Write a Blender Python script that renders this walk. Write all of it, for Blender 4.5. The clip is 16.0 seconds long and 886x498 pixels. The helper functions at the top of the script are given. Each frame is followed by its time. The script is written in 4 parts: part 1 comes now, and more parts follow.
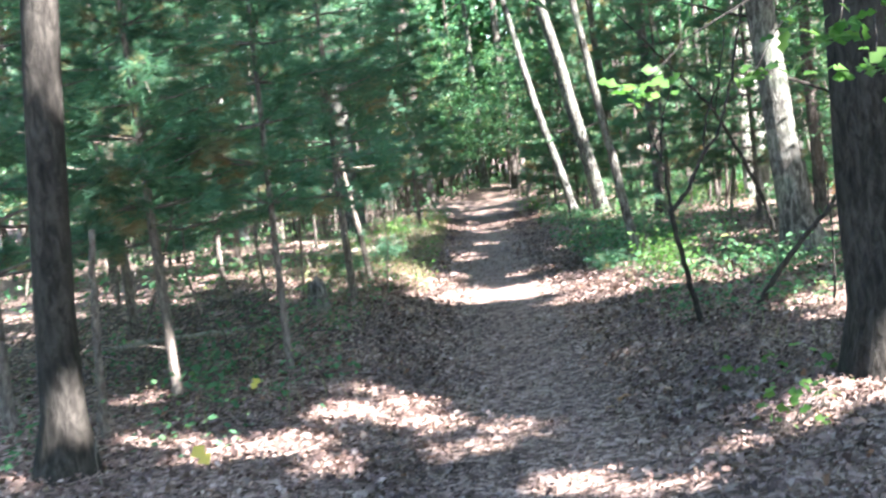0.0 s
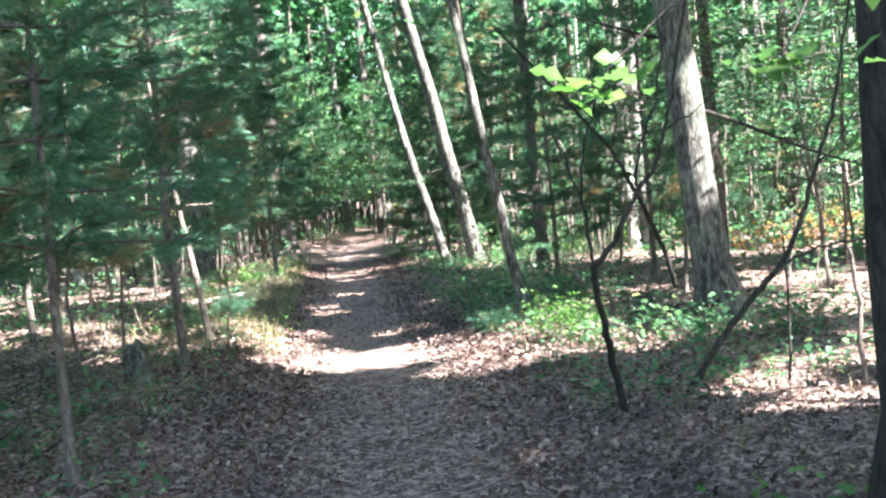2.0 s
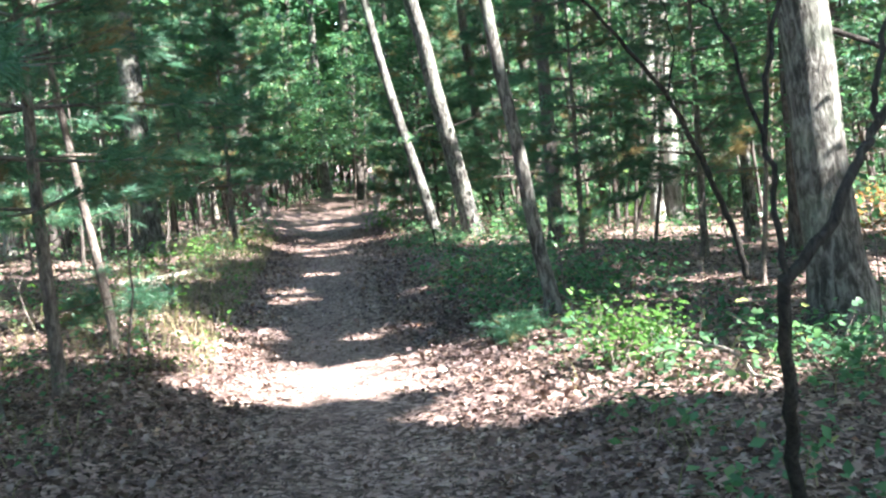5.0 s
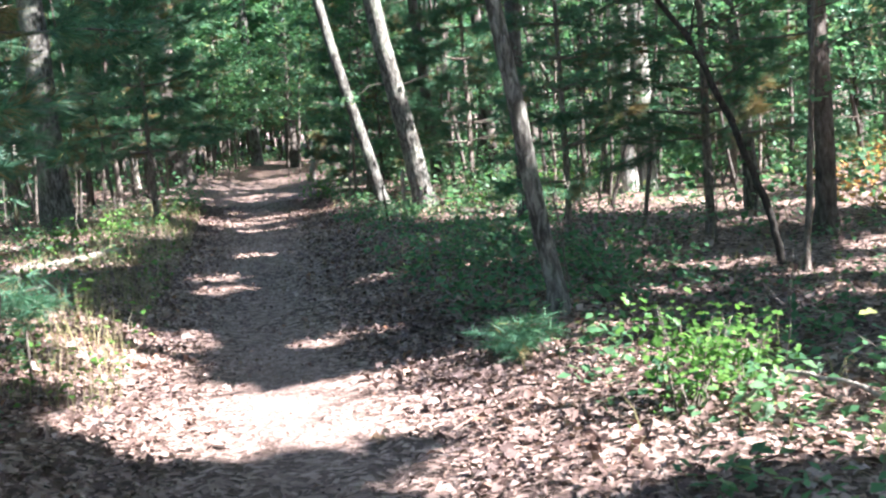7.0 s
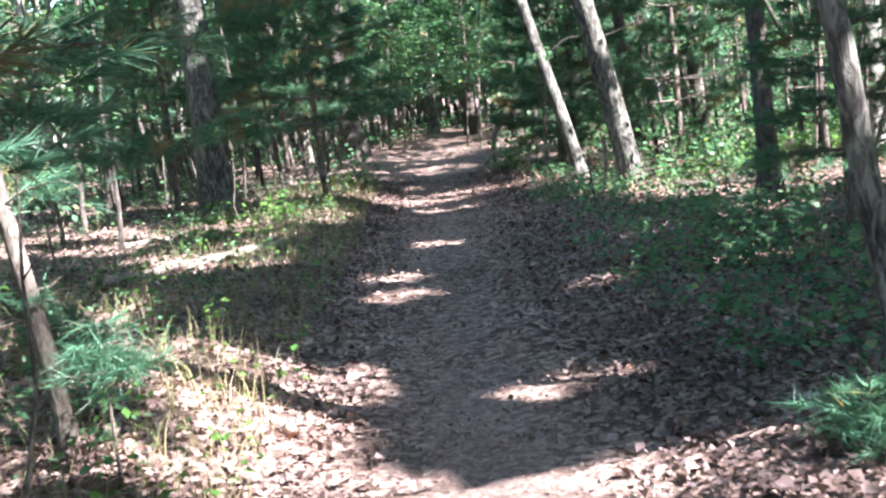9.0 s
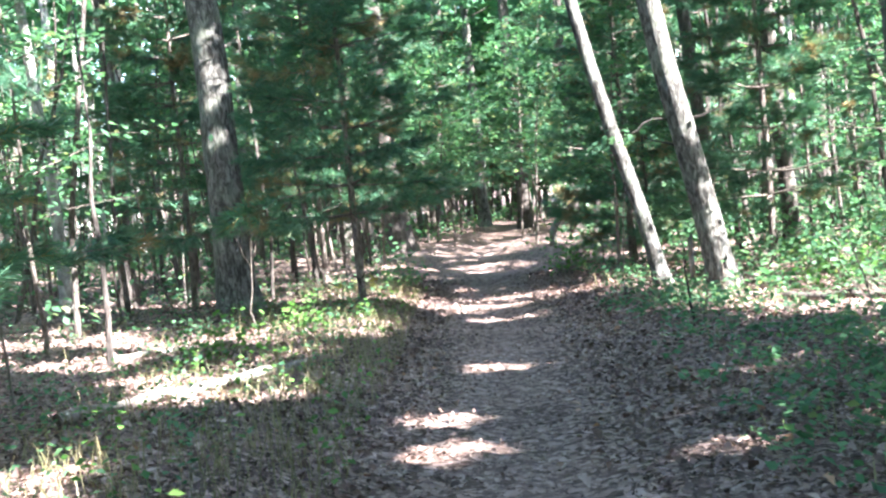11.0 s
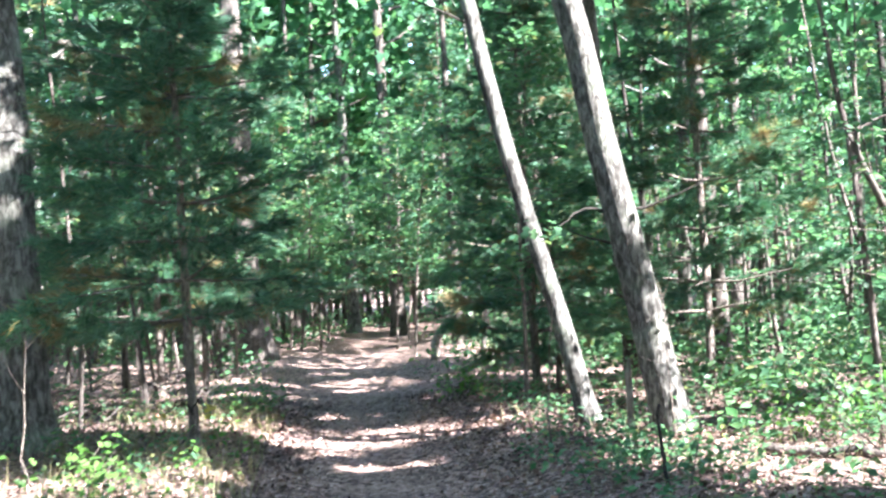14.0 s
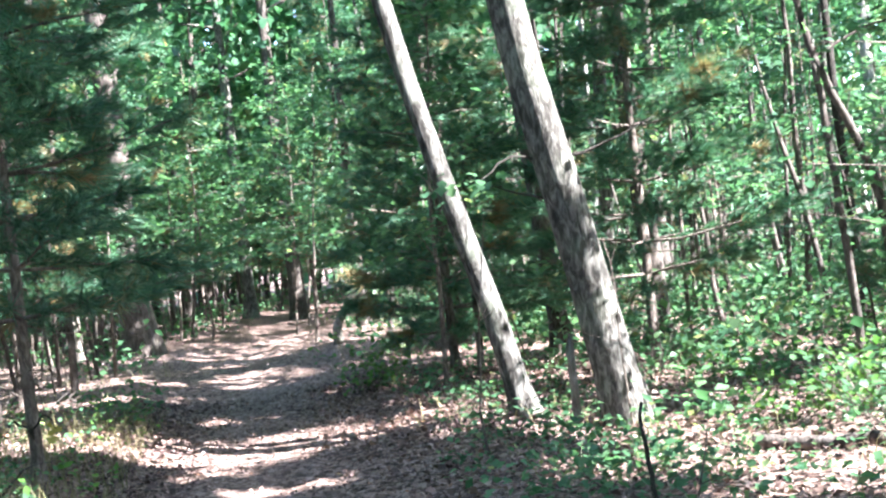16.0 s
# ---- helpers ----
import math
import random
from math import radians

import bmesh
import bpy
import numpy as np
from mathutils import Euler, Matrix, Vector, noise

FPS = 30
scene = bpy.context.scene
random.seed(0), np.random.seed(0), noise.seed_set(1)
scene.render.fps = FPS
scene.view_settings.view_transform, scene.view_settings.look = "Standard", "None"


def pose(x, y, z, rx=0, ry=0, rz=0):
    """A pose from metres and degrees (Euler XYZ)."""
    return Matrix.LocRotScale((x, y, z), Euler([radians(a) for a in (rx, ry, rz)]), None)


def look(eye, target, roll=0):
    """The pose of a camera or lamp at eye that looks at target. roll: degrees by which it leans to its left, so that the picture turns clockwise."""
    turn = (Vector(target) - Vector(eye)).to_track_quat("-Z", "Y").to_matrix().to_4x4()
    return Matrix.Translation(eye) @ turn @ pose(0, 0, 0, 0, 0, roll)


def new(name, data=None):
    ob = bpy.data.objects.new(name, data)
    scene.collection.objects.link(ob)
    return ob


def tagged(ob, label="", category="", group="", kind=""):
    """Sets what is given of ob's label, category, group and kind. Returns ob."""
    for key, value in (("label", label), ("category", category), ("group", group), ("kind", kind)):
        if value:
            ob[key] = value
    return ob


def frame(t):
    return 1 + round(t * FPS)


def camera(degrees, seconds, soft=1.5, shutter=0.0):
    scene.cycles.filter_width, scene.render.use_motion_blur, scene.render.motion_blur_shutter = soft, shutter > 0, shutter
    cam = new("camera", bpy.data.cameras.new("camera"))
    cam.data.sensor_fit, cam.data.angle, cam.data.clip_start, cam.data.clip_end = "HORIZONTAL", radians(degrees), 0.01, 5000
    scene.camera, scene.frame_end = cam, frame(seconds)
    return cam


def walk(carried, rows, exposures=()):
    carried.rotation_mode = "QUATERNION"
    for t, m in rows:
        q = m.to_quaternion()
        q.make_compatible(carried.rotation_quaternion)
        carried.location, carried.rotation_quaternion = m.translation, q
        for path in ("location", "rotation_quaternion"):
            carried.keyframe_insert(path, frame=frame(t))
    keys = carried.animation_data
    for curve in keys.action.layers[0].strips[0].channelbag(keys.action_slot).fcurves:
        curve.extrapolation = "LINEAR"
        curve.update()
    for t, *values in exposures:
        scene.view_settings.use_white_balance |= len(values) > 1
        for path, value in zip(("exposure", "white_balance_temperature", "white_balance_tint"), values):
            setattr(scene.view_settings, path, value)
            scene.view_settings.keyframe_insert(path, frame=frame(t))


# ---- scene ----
cam = camera(39.9, 16.0, soft=2.3, shutter=0.3)
METRES, EYE, TILT, LEAN, TURN = 19.7, 1.5, 0.0, 0.0, 0.0
ROWS = [
    (0.0, 0.0, 0.0, 0.0, -0.53, -4.33, 6.97),
    (0.5, 0.0009, 0.0339, -0.0019, -2.67, -3.16, 6.29),
    (1.0, -0.001, 0.0636, -0.0051, -2.78, -4.34, 7.29),
    (1.5, 0.0002, 0.0967, -0.0052, -7.13, -3.74, 7.72),
    (2.0, 0.0051, 0.1285, -0.0033, -6.91, -2.96, 5.72),
    (2.5, 0.0063, 0.159, -0.0054, -8.94, -4.19, 5.71),
    (3.0, 0.0113, 0.1934, -0.0053, -7.37, -5.27, 6.56),
    (3.5, 0.0135, 0.2288, -0.0053, -4.98, -3.49, 1.46),
    (4.0, 0.0173, 0.2614, -0.005, -6.85, -4.64, 2.16),
    (4.5, 0.0214, 0.2938, -0.007, -6.56, -4.44, 4.43),
    (5.0, 0.0204, 0.328, -0.0095, -7.75, -4.58, 4.84),
    (7.5, 0.0205, 0.4795, -0.0129, -11.22, -6.93, 4.72),
    (8.0, 0.0235, 0.5138, -0.0139, -9.44, -7.49, 5.66),
    (8.5, 0.0224, 0.5497, -0.0137, -3.8, -7.72, 4.74),
    (9.0, 0.0225, 0.5837, -0.0133, -2.97, -7.28, 6.61),
    (9.5, 0.0253, 0.6158, -0.0125, -2.56, -5.84, 5.08),
    (10.0, 0.0237, 0.6488, -0.0133, -2.53, -4.32, 5.64),
    (12.5, 0.0223, 0.8032, -0.0153, 1.82, -2.17, 4.9),
    (13.0, 0.0235, 0.8323, -0.014, -0.31, -2.11, 4.71),
    (13.5, 0.027, 0.863, -0.0143, -4.16, -1.21, 1.46),
    (14.0, 0.0251, 0.8908, -0.0147, -6.9, 1.58, 3.71),
    (14.5, 0.0304, 0.9191, -0.0155, -9.9, 2.21, 2.71),
    (15.0, 0.0363, 0.9446, -0.0142, -11.97, 1.54, 3.14),
    (15.5, 0.0349, 0.9696, -0.0146, -11.72, 1.0, 5.6),
    (16.0, 0.0379, 0.9934, -0.0167, -11.59, 0.04, 6.66),
]

EXPOSURES = [(0.0, 3.78, 6250, 7), (5.2, 3.46, 6250, 6), (7.3, 3.02, 6150, 10), (8.0, 2.68, 6150, 11), (8.5, 2.7, 6100, 12), (9.2, 3.5, 6100, 12), (10.0, 3.78, 6100, 8), (12.5, 3.96, 6000, 8), (14.0, 3.74, 6000, 9), (16.0, 3.62, 6000, 9)]
walk(cam, [(t, pose(0, 0, EYE, TILT, LEAN, TURN) @ pose(METRES * x, METRES * y, METRES * z, 90 + pitch, roll, yaw)) for t, x, y, z, yaw, pitch, roll in ROWS], EXPOSURES)

# ---- world and sun ----
SUN_ELEVATION = 42.0
SUN_AZIMUTH = -36.0          # degrees from +x towards +y
sun_way = Vector((math.cos(radians(SUN_AZIMUTH)) * math.cos(radians(SUN_ELEVATION)),
                  math.sin(radians(SUN_AZIMUTH)) * math.cos(radians(SUN_ELEVATION)),
                  math.sin(radians(SUN_ELEVATION))))
world = bpy.data.worlds.new("world")
scene.world = world
world.use_nodes = True
wn = world.node_tree
sky = wn.nodes.new("ShaderNodeTexSky")
sky.sky_type = "NISHITA"
sky.sun_disc = False
sky.sun_elevation = radians(SUN_ELEVATION)
sky.sun_rotation = radians(90.0 - SUN_AZIMUTH)
wn.links.new(sky.outputs[0], wn.nodes["Background"].inputs[0])
wn.nodes["Background"].inputs[1].default_value = 0.1
sun = bpy.data.lights.new("sun", "SUN")
sun.energy, sun.angle, sun.color = 5.0, radians(0.55), (1.0, 0.96, 0.91)
sun_ob = new("sun", sun)
sun_ob.matrix_world = look(sun_way * 60, (0, 0, 0))


# ---- materials ----
def material(name):
    m = bpy.data.materials.new(name)
    m.use_nodes = True
    t = m.node_tree
    return m, t, t.nodes["Principled BSDF"]


def node(t, kind, **values):
    n = t.nodes.new(kind)
    for key, v in values.items():
        n.inputs[key.replace("_", " ")].default_value = v
    return n


def ramp(t, source, stops):
    r = t.nodes.new("ShaderNodeValToRGB")
    e = r.color_ramp.elements
    while len(e) < len(stops):
        e.new(0.5)
    for k, (p, c) in zip(e, stops):
        k.position, k.color = p, (*c, 1)
    t.links.new(source, r.inputs[0])
    return r.outputs[0]


def mix(t, factor, a, b, blend="MIX"):
    n = t.nodes.new("ShaderNodeMix")
    n.data_type, n.blend_type = "RGBA", blend
    for value, socket in ((factor, n.inputs[0]), (a, n.inputs[6]), (b, n.inputs[7])):
        if isinstance(value, (int, float)):
            socket.default_value = value
        elif isinstance(value, tuple):
            socket.default_value = (*value, 1)
        else:
            t.links.new(value, socket)
    return n.outputs[2]


def bump(t, bsdf, height, strength, distance):
    b = node(t, "ShaderNodeBump", Strength=strength, Distance=distance)
    t.links.new(height, b.inputs["Height"])
    t.links.new(b.outputs[0], bsdf.inputs["Normal"])


def leaf_material(name, stops, glow=0.4, rough=0.4, dead=None, patch=0.74):
    """Thin foliage: each leaf of its own shade, and light coming through."""
    m, t, bsdf = material(name)
    geo = t.nodes.new("ShaderNodeNewGeometry")
    shade = ramp(t, geo.outputs["Random Per Island"], stops)
    big = node(t, "ShaderNodeTexNoise", Scale=0.9, Detail=2.0)
    t.links.new(geo.outputs["Position"], big.inputs["Vector"])
    dark = ramp(t, big.outputs["Fac"], [(0.35, (patch, patch * 1.02, patch * 1.06)), (0.65, (1.12, 1.1, 1.02))])
    colour = mix(t, 1.0, shade, dark, "MULTIPLY")
    if dead:
        spot = node(t, "ShaderNodeTexNoise", Scale=1.7, Detail=1.0)
        t.links.new(geo.outputs["Position"], spot.inputs["Vector"])
        colour = mix(t, ramp(t, spot.outputs["Fac"], [(0.59, (0, 0, 0)), (0.68, (0.85, 0.85, 0.85))]), colour, dead)
    t.links.new(colour, bsdf.inputs["Base Color"])
    bsdf.inputs["Roughness"].default_value = rough
    bsdf.inputs["Specular IOR Level"].default_value = 0.25
    thin = t.nodes.new("ShaderNodeBsdfTranslucent")
    warm = mix(t, 1.0, colour, (1.1, 1.25, 0.9), "MULTIPLY")
    t.links.new(warm, thin.inputs["Color"])
    both = t.nodes.new("ShaderNodeMixShader")
    both.inputs[0].default_value = glow
    t.links.new(bsdf.outputs[0], both.inputs[1])
    t.links.new(thin.outputs[0], both.inputs[2])
    t.links.new(both.outputs[0], t.nodes["Material Output"].inputs["Surface"])
    return m


def bark_material(name, dark, light, mottle=0.0, scale=1.0):
    """Furrowed bark: long cracks up the trunk, patches of lichen; painted dapple on pale bark."""
    m, t, bsdf = material(name)
    co = t.nodes.new("ShaderNodeTexCoord")
    stretch = t.nodes.new("ShaderNodeMapping")
    stretch.inputs["Scale"].default_value = (24 * scale, 24 * scale, 8.0 * scale)
    t.links.new(co.outputs["Object"], stretch.inputs["Vector"])
    crack = node(t, "ShaderNodeTexNoise", Scale=1.0, Detail=5.0, Roughness=0.65, Distortion=0.6)
    t.links.new(stretch.outputs[0], crack.inputs["Vector"])
    patch = node(t, "ShaderNodeTexNoise", Scale=2.3, Detail=3.0)
    t.links.new(co.outputs["Object"], patch.inputs["Vector"])
    colour = ramp(t, crack.outputs["Fac"], [(0.33, tuple(c * 0.5 for c in dark)), (0.45, dark), (0.64, light)])
    tone = ramp(t, patch.outputs["Fac"], [(0.3, (0.66, 0.67, 0.68)), (0.7, (1.3, 1.28, 1.25))])
    colour = mix(t, 1.0, colour, tone, "MULTIPLY")
    if mottle:
        green = ramp(t, patch.outputs["Fac"], [(0.52, (0, 0, 0)), (0.7, (mottle, mottle, mottle))])
        colour = mix(t, green, colour, (0.22, 0.27, 0.2))
    t.links.new(colour, bsdf.inputs["Base Color"])
    bsdf.inputs["Roughness"].default_value = 0.9
    bsdf.inputs["Specular IOR Level"].default_value = 0.2
    bump(t, bsdf, crack.outputs["Fac"], 0.8, 0.03)
    return m


def ground_material():
    m, t, bsdf = material("forest_soil")
    geo = t.nodes.new("ShaderNodeNewGeometry")
    cells = node(t, "ShaderNodeTexVoronoi", Scale=27.0, Randomness=1.0)
    warp = node(t, "ShaderNodeTexNoise", Scale=9.0, Detail=3.0)
    t.links.new(geo.outputs["Position"], warp.inputs["Vector"])
    moved = t.nodes.new("ShaderNodeVectorMath")
    moved.operation = "MULTIPLY_ADD"
    moved.inputs[1].default_value = (0.12, 0.12, 0.12)
    t.links.new(warp.outputs["Color"], moved.inputs[0])
    t.links.new(geo.outputs["Position"], moved.inputs[2])
    t.links.new(moved.outputs[0], cells.inputs["Vector"])
    grey = t.nodes.new("ShaderNodeSeparateColor")
    t.links.new(cells.outputs["Color"], grey.inputs[0])
    leaves = ramp(t, grey.outputs[0], [(0.0, (0.045, 0.031, 0.027)), (0.4, (0.13, 0.088, 0.078)), (0.7, (0.26, 0.182, 0.165)), (1.0, (0.38, 0.29, 0.268))])
    broad = node(t, "ShaderNodeTexNoise", Scale=0.8, Detail=4.0, Roughness=0.6)
    t.links.new(geo.outputs["Position"], broad.inputs["Vector"])
    tone = ramp(t, broad.outputs["Fac"], [(0.3, (0.7, 0.68, 0.66)), (0.7, (1.15, 1.1, 1.06))])
    leaves = mix(t, 1.0, leaves, tone, "MULTIPLY")
    grit = node(t, "ShaderNodeTexNoise", Scale=55.0, Detail=6.0, Roughness=0.7)
    t.links.new(geo.outputs["Position"], grit.inputs["Vector"])
    dirt = ramp(t, grit.outputs["Fac"], [(0.32, (0.12, 0.078, 0.066)), (0.5, (0.24, 0.162, 0.146)), (0.7, (0.45, 0.35, 0.325))])
    worn = t.nodes.new("ShaderNodeAttribute")
    worn.attribute_name = "worn"
    add = t.nodes.new("ShaderNodeMath")
    add.operation = "ADD"
    t.links.new(worn.outputs["Fac"], add.inputs[0])
    t.links.new(broad.outputs["Fac"], add.inputs[1])
    fleck = node(t, "ShaderNodeTexNoise", Scale=7.0, Detail=5.0, Roughness=0.65)
    t.links.new(geo.outputs["Position"], fleck.inputs["Vector"])
    both = t.nodes.new("ShaderNodeMath")
    both.operation = "MULTIPLY_ADD"
    both.inputs[1].default_value = 1.3
    t.links.new(fleck.outputs["Fac"], both.inputs[0])
    t.links.new(add.outputs[0], both.inputs[2])
    span = node(t, "ShaderNodeMapRange", From_Min=1.55, From_Max=2.5, To_Min=0.0, To_Max=0.92)
    t.links.new(both.outputs[0], span.inputs["Value"])
    edge = span.outputs[0]
    t.links.new(mix(t, edge, leaves, dirt), bsdf.inputs["Base Color"])
    bsdf.inputs["Roughness"].default_value = 0.95
    bsdf.inputs["Specular IOR Level"].default_value = 0.15
    height = mix(t, edge, cells.outputs["Distance"], grit.outputs["Fac"])
    bump(t, bsdf, height, 0.7, 0.025)
    return m


GROUND = ground_material()
LITTER = leaf_material("dry_leaf", [(0.0, (0.06, 0.037, 0.034)), (0.45, (0.165, 0.103, 0.095)), (0.8, (0.29, 0.195, 0.182)), (0.97, (0.43, 0.325, 0.31)), (1.0, (0.34, 0.16, 0.1))], 0.12, 0.7, patch=0.5)
PINE = leaf_material("pine_needle", [(0.0, (0.045, 0.11, 0.07)), (0.6, (0.085, 0.19, 0.12)), (0.93, (0.14, 0.265, 0.16)), (1.0, (0.28, 0.2, 0.08))], 0.3, dead=(0.26, 0.17, 0.085))
OAK_LEAF = leaf_material("canopy_leaf", [(0.0, (0.048, 0.12, 0.066)), (0.6, (0.082, 0.195, 0.106)), (0.95, (0.13, 0.25, 0.12)), (1.0, (0.24, 0.26, 0.1))], 0.5)
MAPLE = leaf_material("understory_leaf", [(0.0, (0.055, 0.13, 0.07)), (0.6, (0.095, 0.2, 0.108)), (0.93, (0.145, 0.255, 0.13)), (1.0, (0.3, 0.31, 0.13))], 0.5)
FRESH = leaf_material("fresh_leaf", [(0.0, (0.06, 0.14, 0.035)), (0.6, (0.1, 0.21, 0.05)), (1.0, (0.16, 0.27, 0.08))], 0.5)
RUSSET = leaf_material("russet_leaf", [(0.0, (0.2, 0.09, 0.03)), (0.6, (0.34, 0.17, 0.06)), (1.0, (0.42, 0.28, 0.10))], 0.4)
STRAW = leaf_material("dry_grass", [(0.0, (0.15, 0.14, 0.07)), (0.6, (0.30, 0.25, 0.16)), (1.0, (0.2, 0.2, 0.09))], 0.25)
YELLOW = leaf_material("yellow_leaf", [(0.0, (0.55, 0.42, 0.08)), (1.0, (0.6, 0.5, 0.12))], 0.4)
BARK_DARK = bark_material("dark_bark", (0.075, 0.06, 0.055), (0.15, 0.13, 0.12))
# Oak bark with shade put into its colour, for two trunks by the path.
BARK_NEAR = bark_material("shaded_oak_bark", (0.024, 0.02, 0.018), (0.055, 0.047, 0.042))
BARK_OAK = bark_material("oak_bark", (0.068, 0.061, 0.056), (0.215, 0.202, 0.187), 0.3)
# Next two: bark toned down and mottled, standing in for dappled shade.
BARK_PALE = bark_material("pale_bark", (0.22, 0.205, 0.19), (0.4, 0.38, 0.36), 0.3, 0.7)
BARK_SLIM = bark_material("grey_smooth_bark", (0.06, 0.054, 0.05), (0.21, 0.198, 0.185), 0.35, 0.8)
BARK_TWIG = bark_material("sapling_bark", (0.12, 0.095, 0.085), (0.24, 0.20, 0.18), 0.1, 1.6)
BARK_BLACK = bark_material("near_black_bark", (0.035, 0.03, 0.028), (0.07, 0.06, 0.055), 0.0, 2.0)
WOOD_DEAD = bark_material("dead_wood", (0.19, 0.16, 0.14), (0.33, 0.295, 0.265), 0.0, 0.8)

# ---- the lie of the land ----
TRAIL_Y = (-12, 0, 5, 14, 19, 26, 29, 42, 57, 70, 90)
TRAIL_X = (0.1, 0.15, 0.4, 0.72, 0.76, 1.05, 1.1, 1.65, 3.9, 12.0, 30.0)


def step(a, b, v):
    k = np.clip((v - a) / (b - a), 0, 1)
    return k * k * (3 - 2 * k)


def trail_x(y):
    return np.interp(y, TRAIL_Y, TRAIL_X)


def waves(x, y):
    return (np.sin(x * 0.9 + 1.3 * np.sin(y * 0.4)) + np.sin(y * 0.7 + 1.1 * np.sin(x * 0.55) + 2.0)
            + 0.5 * np.sin(x * 2.3 + y * 1.1) + 0.5 * np.sin(y * 2.6 - x * 1.7)) / 3.0


def ground_z(x, y):
    x, y = np.asarray(x, float), np.asarray(y, float)
    d = x - trail_x(y)
    z = -0.3 * step(0, 11, y)
    z = z + 0.10 * step(0.6, 1.8, np.abs(d)) - 0.03 * np.exp(-(d / 0.45) ** 2)
    z = z - 0.09 * step(1.6, 2.6, d) * step(22, 27, y) * (1 - step(33, 38, y))
    z = z + 0.12 * step(0.6, 1.6, -d) * step(6, 10, y) * (1 - step(30, 37, y))
    z = z + 0.05 * waves(x, y) * step(0.5, 1.6, np.abs(d))
    return z + 0.5 * step(12, 45, np.abs(d)) * waves(x * 0.13, y * 0.13)


def gz(x, y):
    return float(ground_z(x, y))


# ---- mesh tools ----
def mesh(name, verts, faces, mat, smooth=False):
    """A mesh from an array of places and an array of triangles or quads."""
    verts, faces = np.asarray(verts, np.float32), np.asarray(faces, np.int32)
    me = bpy.data.meshes.new(name)
    n, k = faces.shape
    me.vertices.add(len(verts))
    me.vertices.foreach_set("co", verts.ravel())
    me.loops.add(n * k)
    me.loops.foreach_set("vertex_index", faces.ravel())
    me.polygons.add(n)
    me.polygons.foreach_set("loop_start", np.arange(0, n * k, k, dtype=np.int32))
    if smooth:
        me.polygons.foreach_set("use_smooth", np.ones(n, bool))
    me.materials.append(mat)
    me.update()
    me.validate()
    return me


def part(name, me, parent, label=""):
    ob = new(name, me)
    ob.parent = parent
    return tagged(ob, label)


def thing(name, x, y, label, category, group="", z=None):
    ob = new(name)
    ob.location = (x, y, gz(x, y) if z is None else z)
    return tagged(ob, label, category, group)


def tube(points, radii, sides=10, ridges=0.0, flare=0.0, rng=None):
    """A closed tapered limb along a line of points."""
    p, r = np.asarray(points, float), np.asarray(radii, float)
    n = len(p)
    tang = np.gradient(p, axis=0)
    tang /= np.linalg.norm(tang, axis=1)[:, None] + 1e-9
    ref = np.eye(3)[np.argmin(np.abs(tang.mean(0)))]
    u = np.cross(tang, ref)
    u /= np.linalg.norm(u, axis=1)[:, None]
    v = np.cross(tang, u)
    a = np.arange(sides) * 2 * np.pi / sides
    rad = np.repeat(r[:, None], sides, 1)
    if ridges:
        ph = rng.uniform(0, 6.28, 4)
        s = np.arange(n)[:, None]
        rad = rad * (1 + ridges * (np.sin(3 * a + ph[0] + 0.15 * s) + 0.7 * np.sin(5 * a + ph[1] - 0.2 * s) + 0.6 * np.sin(2 * a + ph[2] + 0.5 * s)))
    if flare:
        length = np.r_[0, np.cumsum(np.linalg.norm(np.diff(p, axis=0), axis=1))][:, None]
        ph = 0.0 if rng is None else rng.uniform(0, 6.28)
        rad = rad * (1 + flare * np.exp(-length / (r[0] * 1.6)) * (1 + 0.45 * np.sin(4 * a + ph)))
    ring = p[:, None] + rad[..., None] * (np.cos(a)[None, :, None] * u[:, None] + np.sin(a)[None, :, None] * v[:, None])
    verts = np.concatenate([ring.reshape(-1, 3), p[-1:]])
    i, j = np.meshgrid(np.arange(n - 1), np.arange(sides), indexing="ij")
    q = np.stack([i * sides + j, i * sides + (j + 1) % sides, (i + 1) * sides + (j + 1) % sides, (i + 1) * sides + j], -1).reshape(-1, 4)
    j = np.arange(sides)
    cap = np.stack([(n - 1) * sides + j, (n - 1) * sides + (j + 1) % sides, np.full(sides, n * sides), np.full(sides, n * sides)], -1)
    return verts, np.concatenate([q[:, [0, 1, 2]], q[:, [0, 2, 3]], cap[:, :3]])


def joined(pieces):
    verts, faces, at = [], [], 0
    for v, f in pieces:
        verts.append(v)
        faces.append(f + at)
        at += len(v)
    return np.concatenate(verts), np.concatenate(faces)


def frames_of(normals, rng):
    """Turned axes for many leaves: each with its third axis along a normal, spun at random."""
    w = normals / (np.linalg.norm(normals, axis=1)[:, None] + 1e-9)
    h = rng.normal(size=w.shape)
    u = np.cross(w, h)
    u /= np.linalg.norm(u, axis=1)[:, None] + 1e-9
    return np.stack([u, np.cross(w, u), w], 1)


